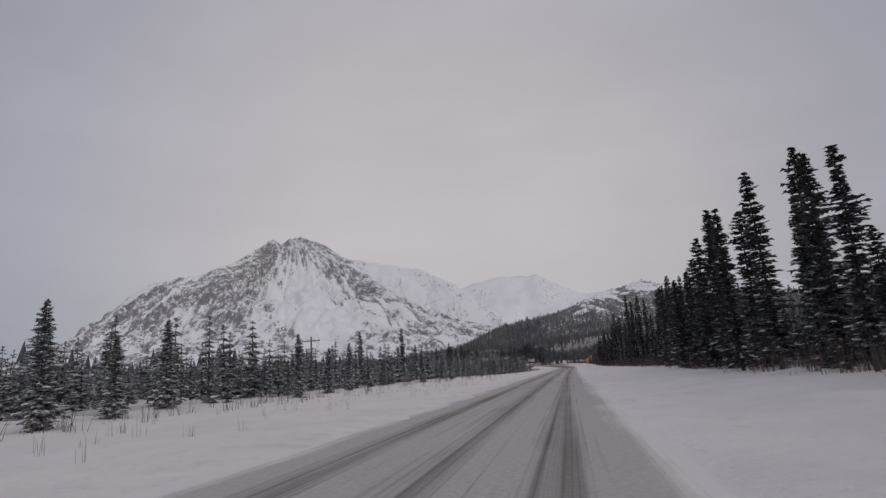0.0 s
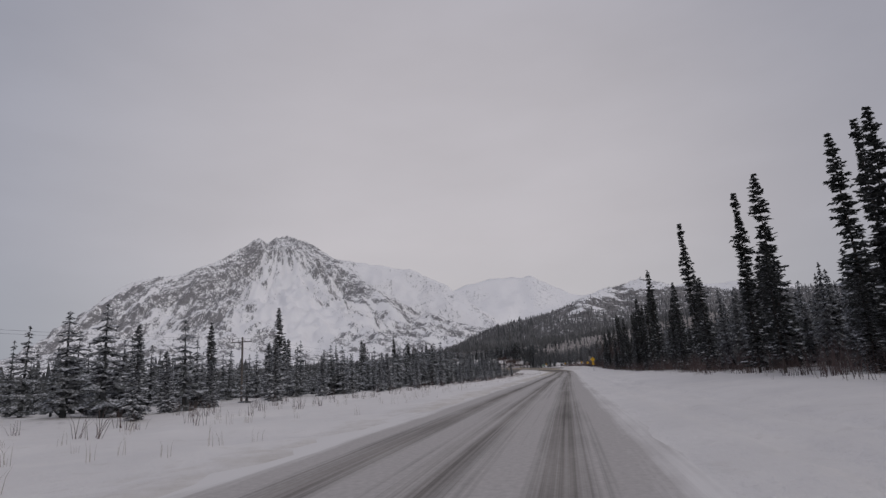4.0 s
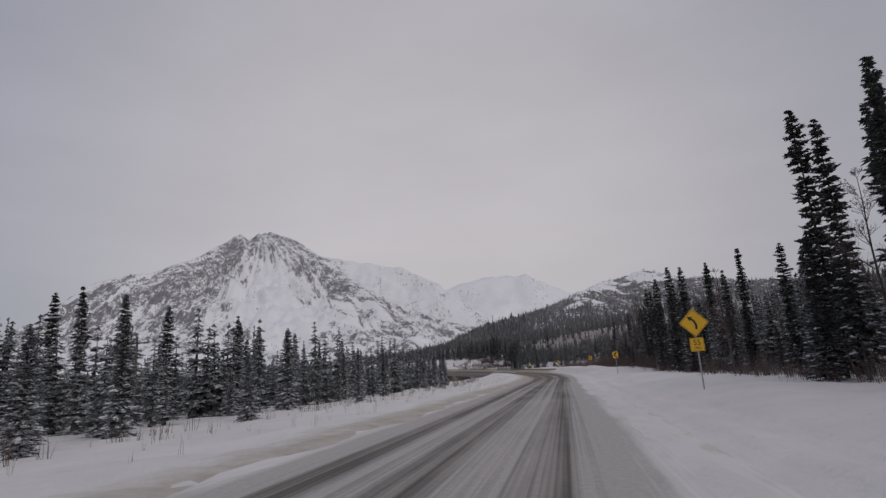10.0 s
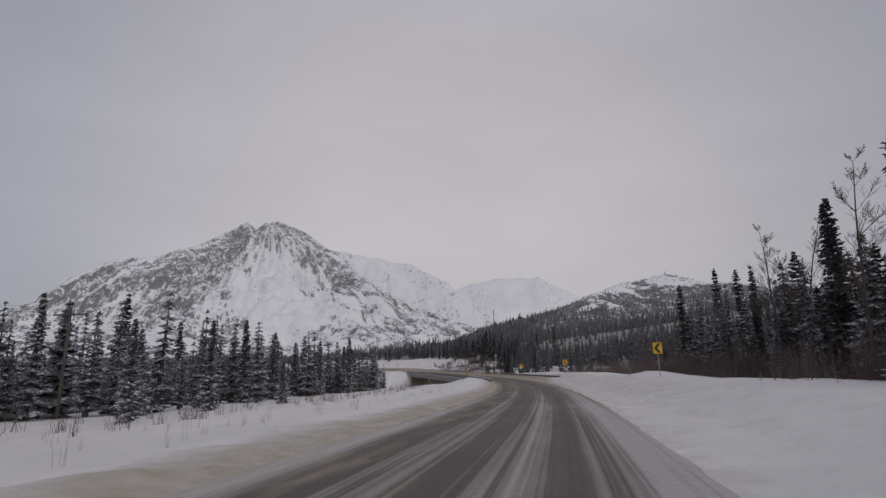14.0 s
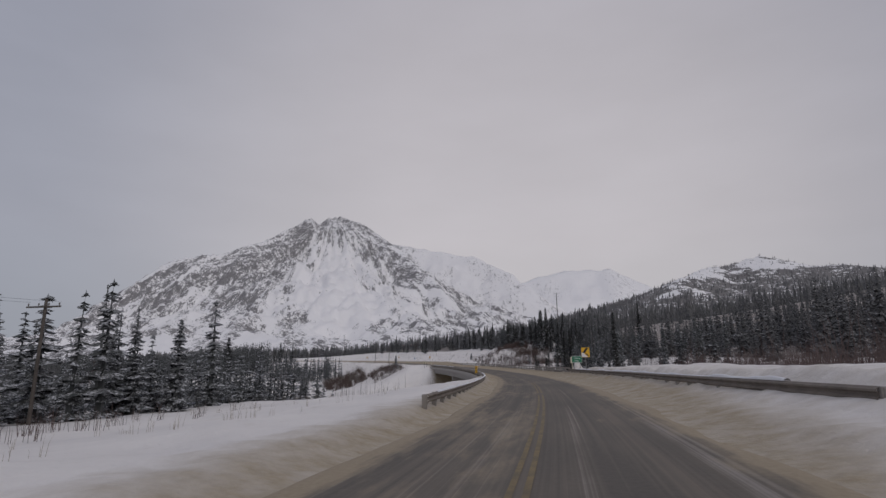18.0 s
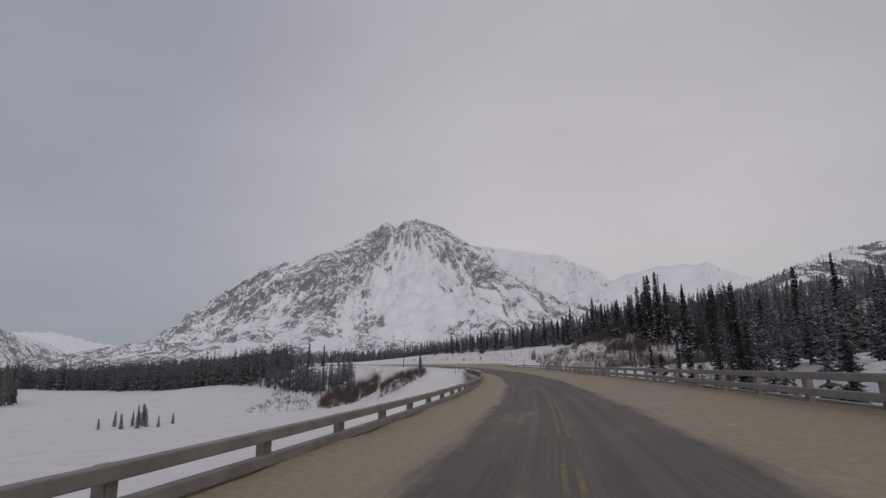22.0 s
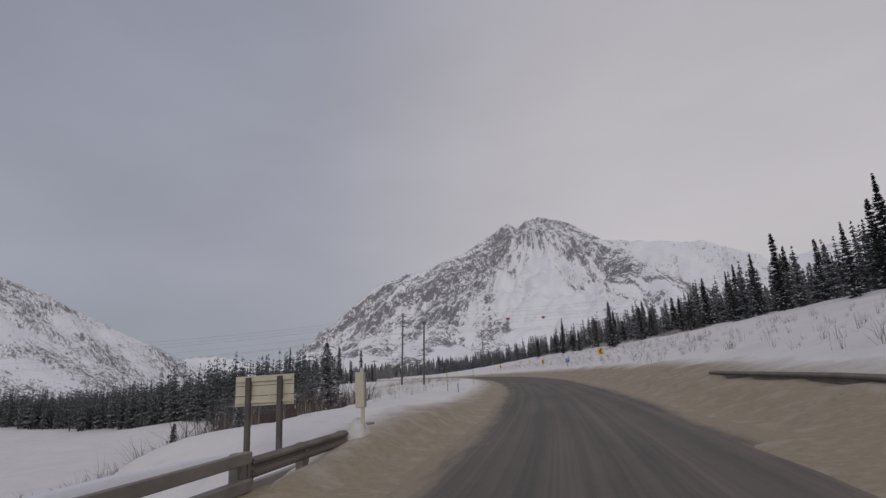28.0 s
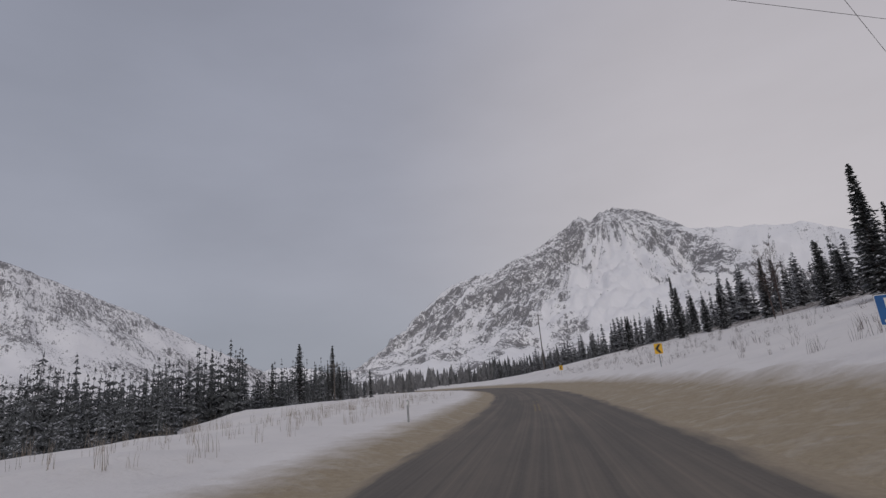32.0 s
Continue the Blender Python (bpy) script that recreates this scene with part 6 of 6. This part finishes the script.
def build_wires():
    xb, yb, zb = place(604.6, -16.2)
    lab = "thin black overhead wire crossing above the road"
    for dz, off, up in ((9.2, 0.0, 7.5), (8.9, 0.8, 7.4), (8.3, -1.0, 6.4), (7.7, 1.0, 6.0), (6.9, 0.8, 5.0), (6.6, -0.8, 4.6)):
        a = Vector((xb, yb, zb + dz)) + Vector((math.sin(radians(22)) * -off, math.cos(radians(22)) * off, 0))
        x2, y2 = spot(640 + off, 55)
        x3, y3 = spot(590 + off, -95)
        wire("overhead_wire", a, (float(x2), float(y2), zb + dz + up), 1.1, lab)
        wire("overhead_wire", a, (float(x3), float(y3), zb + dz - 1), 1.6, lab)
    x1, y1, z1 = place(594.4, -11.9)
    x2, y2 = spot(662, 46)
    wire("overhead_wire", (x1 + 0.35, y1, z1 + 6.6), (float(x2), float(y2), z1 + 16.8), 0.8, lab)
    line = ((59.9, -30, 6.4), (128.3, -32.8, 6.6), (234, -33.2, 7.0), (304, -31.5, 7.4), (375.3, -29.8, 7.6))
    for (s0, d0, h0), (s1, d1, h1) in zip(line[:-1], line[1:]):
        for off in (-1.0, 1.0):
            xa, ya, za = place(s0, d0)
            xc, yc, zc = place(s1, d1)
            wire("overhead_wire", (xa + off, ya, za + h0 - 0.3), (xc + off, yc, zc + h1 - 0.3), 1.0, "thin power line between roadside poles")


build_wires()
marker_ball((65.1, 589.5, 4.5))
marker_ball((68.1, 597.0, 5.0))


# ---- bare shrubs, dry stalks and snow lumps ----
def stems(name, label, S, D, hts, spread, per, seed, material, thick=0.012, category="shrubs"):
    """Thin bare stems growing from tufts, joined."""
    rng = np.random.default_rng(seed)
    X, Y = spot(S, D)
    Z = sheet_height(S, D)
    n = len(S) * per
    X, Y, Z, H = (np.repeat(v, per) for v in (X, Y, Z, hts))
    X, Y = X + rng.normal(0, 0.16, n) * H, Y + rng.normal(0, 0.16, n) * H
    H = H * rng.uniform(0.45, 1.1, n)
    a = rng.uniform(0, 6.283, n)
    lean = np.abs(rng.normal(0, spread, n))
    rt = thick * (0.5 + H * 0.5)
    P = np.empty((n, 7, 3))
    for lvl, (t, bow) in enumerate(((0, 0.0), (0.55, 0.42))):
        cx, cy, cz = X + np.cos(a) * lean * H * bow, Y + np.sin(a) * lean * H * bow, Z + H * t - (0.1 if lvl == 0 else 0)
        for j in range(3):
            q = 2.094 * j
            w = rt * (1 - 0.4 * lvl)
            P[:, lvl * 3 + j] = np.stack([cx + w * math.cos(q), cy + w * math.sin(q), cz], -1)
    P[:, 6] = np.stack([X + np.cos(a) * lean * H * 1.15 + rng.normal(0, 0.05, n), Y + np.sin(a) * lean * H * 1.15, Z + H], -1)
    f = np.array([(0, 1, 4), (0, 4, 3), (1, 2, 5), (1, 5, 4), (2, 0, 3), (2, 3, 5), (3, 4, 6), (4, 5, 6), (5, 3, 6)])
    F = (f[None] + (np.arange(n) * 7)[:, None, None]).reshape(-1, 3)
    me = mesh_arrays(name, P.reshape(-1, 3), F, MAT[material])
    return tagged(new(name, me), label, category, kind="stuff")


def build_brush():
    rng = np.random.default_rng(8)
    U = rng.uniform
    n = 950
    stems("willow_brush", "reddish bare willow brush at the wood edge", U(0, 335, n), U(10.8, 17, n), U(0.6, 2.4, n), 0.35, 10, 1, "red_twig")
    n = 420
    stems("willow_brush", "reddish bare brush at the foot of the left wood", U(0, 380, n), -U(16, 23, n), U(0.5, 1.3, n), 0.4, 8, 2, "red_twig")
    n = 650
    stems("willow_brush", "dense bare brush behind the guardrail", U(325, 420, n), U(12, 36, n), U(1.0, 3.4, n), 0.38, 16, 3, "red_twig", 0.010)
    n = 300
    stems("willow_brush", "bare grey-brown alders on the river bank", U(488, 530, n), U(9.5, 30, n), U(0.8, 2.4, n), 0.42, 18, 4, "red_twig", 0.009)
    n = 260
    stems("willow_brush", "dense dark reddish alder thicket below the spruces", U(530, 562, n), U(25.5, 32, n), U(1.0, 2.3, n), 0.5, 26, 14, "red_twig", 0.013)
    n = 520
    stems("willow_brush", "bare grey willow clumps on the snowy slope", U(516, 547, n), U(11, 26, n), U(0.7, 1.9, n), 0.5, 14, 15, "twig", 0.012)
    n = 300
    stems("willow_brush", "bare brush among the trees on the river bank", U(516, 546, n), U(26, 38, n), U(1.0, 2.6, n), 0.45, 16, 18, "twig", 0.014)
    n = 420
    stems("willow_brush", "tall bare reddish brush at the edge of the wood", U(262, 338, n), U(13, 22, n), U(1.4, 3.6, n), 0.5, 20, 16, "red_twig", 0.009)
    n = 300
    stems("willow_brush", "bare grey-brown alders below the bridge end", U(553, 576, n), -U(13, 24, n), U(0.8, 2.2, n), 0.5, 18, 5, "twig", 0.013)
    n = 620
    stems("willow_brush", "low bare twigs on the snowy slope", U(548, 720, n), U(8.5, 22, n), U(0.25, 0.9, n), 0.5, 8, 6, "red_twig", 0.008)
    n = 800
    stems("dry_stalks", "dry grass stalks standing in the snow", U(-20, 400, n), -U(8.5, 20, n), U(0.3, 0.7, n), 0.2, 4, 7, "straw", 0.008, "grass")
    n = 900
    stems("dry_stalks", "dry grass stalks in the snowy field", U(548, 680, n), -U(9, 28, n), U(0.4, 1.0, n), 0.2, 5, 9, "straw", 0.009, "grass")
    n = 260
    stems("dry_stalks", "thin stalks along the right verge", U(0, 330, n), U(9.5, 13, n), U(0.3, 0.7, n), 0.25, 4, 10, "straw", 0.008, "grass")
    n = 330
    stems("thin_saplings", "pale leafless saplings on the river flat", U(412, 446, n), -U(14, 40, n), U(1.2, 3.2, n), 0.06, 2, 11, "twig", 0.016)
    n = 280
    stems("river_brush", "tall bare alders at the end of the river wood", U(566, 594, n), -U(25, 40, n), U(1.4, 3.4, n), 0.4, 16, 17, "twig", 0.018)
    n = 300
    stems("river_brush", "dark bare brush along the frozen river", U(575, 660, n), -U(34, 60, n), U(0.6, 1.8, n), 0.35, 9, 12, "twig", 0.02)


build_brush()


def bare_tree_meshes(seed, h):
    """Leafless birch: a slim wavy trunk, short rising limbs and many fine twigs, scaled to height h."""
    rnd = random.Random(seed)
    V, F = [], []

    def limb(p, dirv, length, r, depth):
        k = (6, 4, 3, 3)[depth]
        seg = (9, 5, 3, 2)[depth]
        prev, q, dv = None, Vector(p), Vector(dirv)
        for i in range(seg + 1):
            u = i / seg
            rr = max(r * (1 - 0.85 * u), 0.004)
            sx = dv.cross(Vector((0.3, 0.9, 0.1))).normalized()
            sy = dv.cross(sx)
            o = len(V)
            for j in range(k):
                a = 6.283 * j / k
                V.append(q + sx * rr * math.cos(a) + sy * rr * math.sin(a))
            if prev is not None:
                for j in range(k):
                    F.append((prev + j, prev + (j + 1) % k, o + (j + 1) % k, o + j))
            prev = o
            if depth < 3 and u > (0.25 if depth == 0 else 0.2):
                for _ in range((4, 3, 2)[depth]):
                    a = rnd.uniform(0, 6.283)
                    side = Vector((math.cos(a), math.sin(a), 0))
                    nd = (dv * rnd.uniform(0.7, 1.1) + side * rnd.uniform(0.5, 0.9)).normalized()
                    reach = (0.34 * (1.2 - u), 0.45 * (1.2 - u), 0.5)[depth] * length * rnd.uniform(0.6, 1.15)
                    limb(q, nd, reach, rr * (0.42, 0.5, 0.6)[depth], depth + 1)
            q = q + dv * (length / seg)
            w = (0.07, 0.16, 0.2, 0.2)[depth]
            dv = (dv + Vector((rnd.uniform(-w, w), rnd.uniform(-w, w), 0.10 if depth else 0.03))).normalized()
    limb((0, 0, -0.4), (0.02, 0, 1), h, 0.0075 * h + 0.01, 0)
    k = h / max(v.z for v in V)
    return [v * k for v in V], F


def bare_trees():
    made = []
    for i in range(3):
        V, F = bare_tree_meshes(40 + i, 8.0)
        b = empty("bare_tree", Matrix.Identity(4), "leafless grey birch with fine upright branches", "bare tree", "bare trees")
        part("branching_trunk", mesh_from("branching_trunk", V, F, MAT["twig"]), None, b)
        made.append(b)
    spots = [(245, 13.5, 9), (252, 15, 8), (289, 14.6, 11.6), (300, 15.1, 11.4), (310, 15.6, 10.5), (310, 17.3, 10.9), (314, 18.6, 9.8), (317, 20, 9.2), (322, 17, 7.5), (222, 13.2, 9.5), (259, 14, 8), (297, 18, 8.5), (268, 14, 8.5), (280, 15.5, 9), (481, -90, 14), (476, -88, 13), (470, -80, 13), (458, -66, 11),
             (462, -72, 12), (452, -62, 10), (384, 34, 9), (388, 30, 8), (350, -40, 10), (344, -36, 9), (664, 24, 8), (668, 27, 9), (356, 28, 8)]
    for i, (s, d, hh) in enumerate(spots):
        x, y, z = place(s, d, 0.05)
        m = pose(x, y, z, 0, 0, 77 * i)
        ob = made[i] if i < 3 else copy_thing(made[i % 3], m)
        ob.matrix_basis = m
        ob.scale = (hh / 8,) * 3


bare_trees()
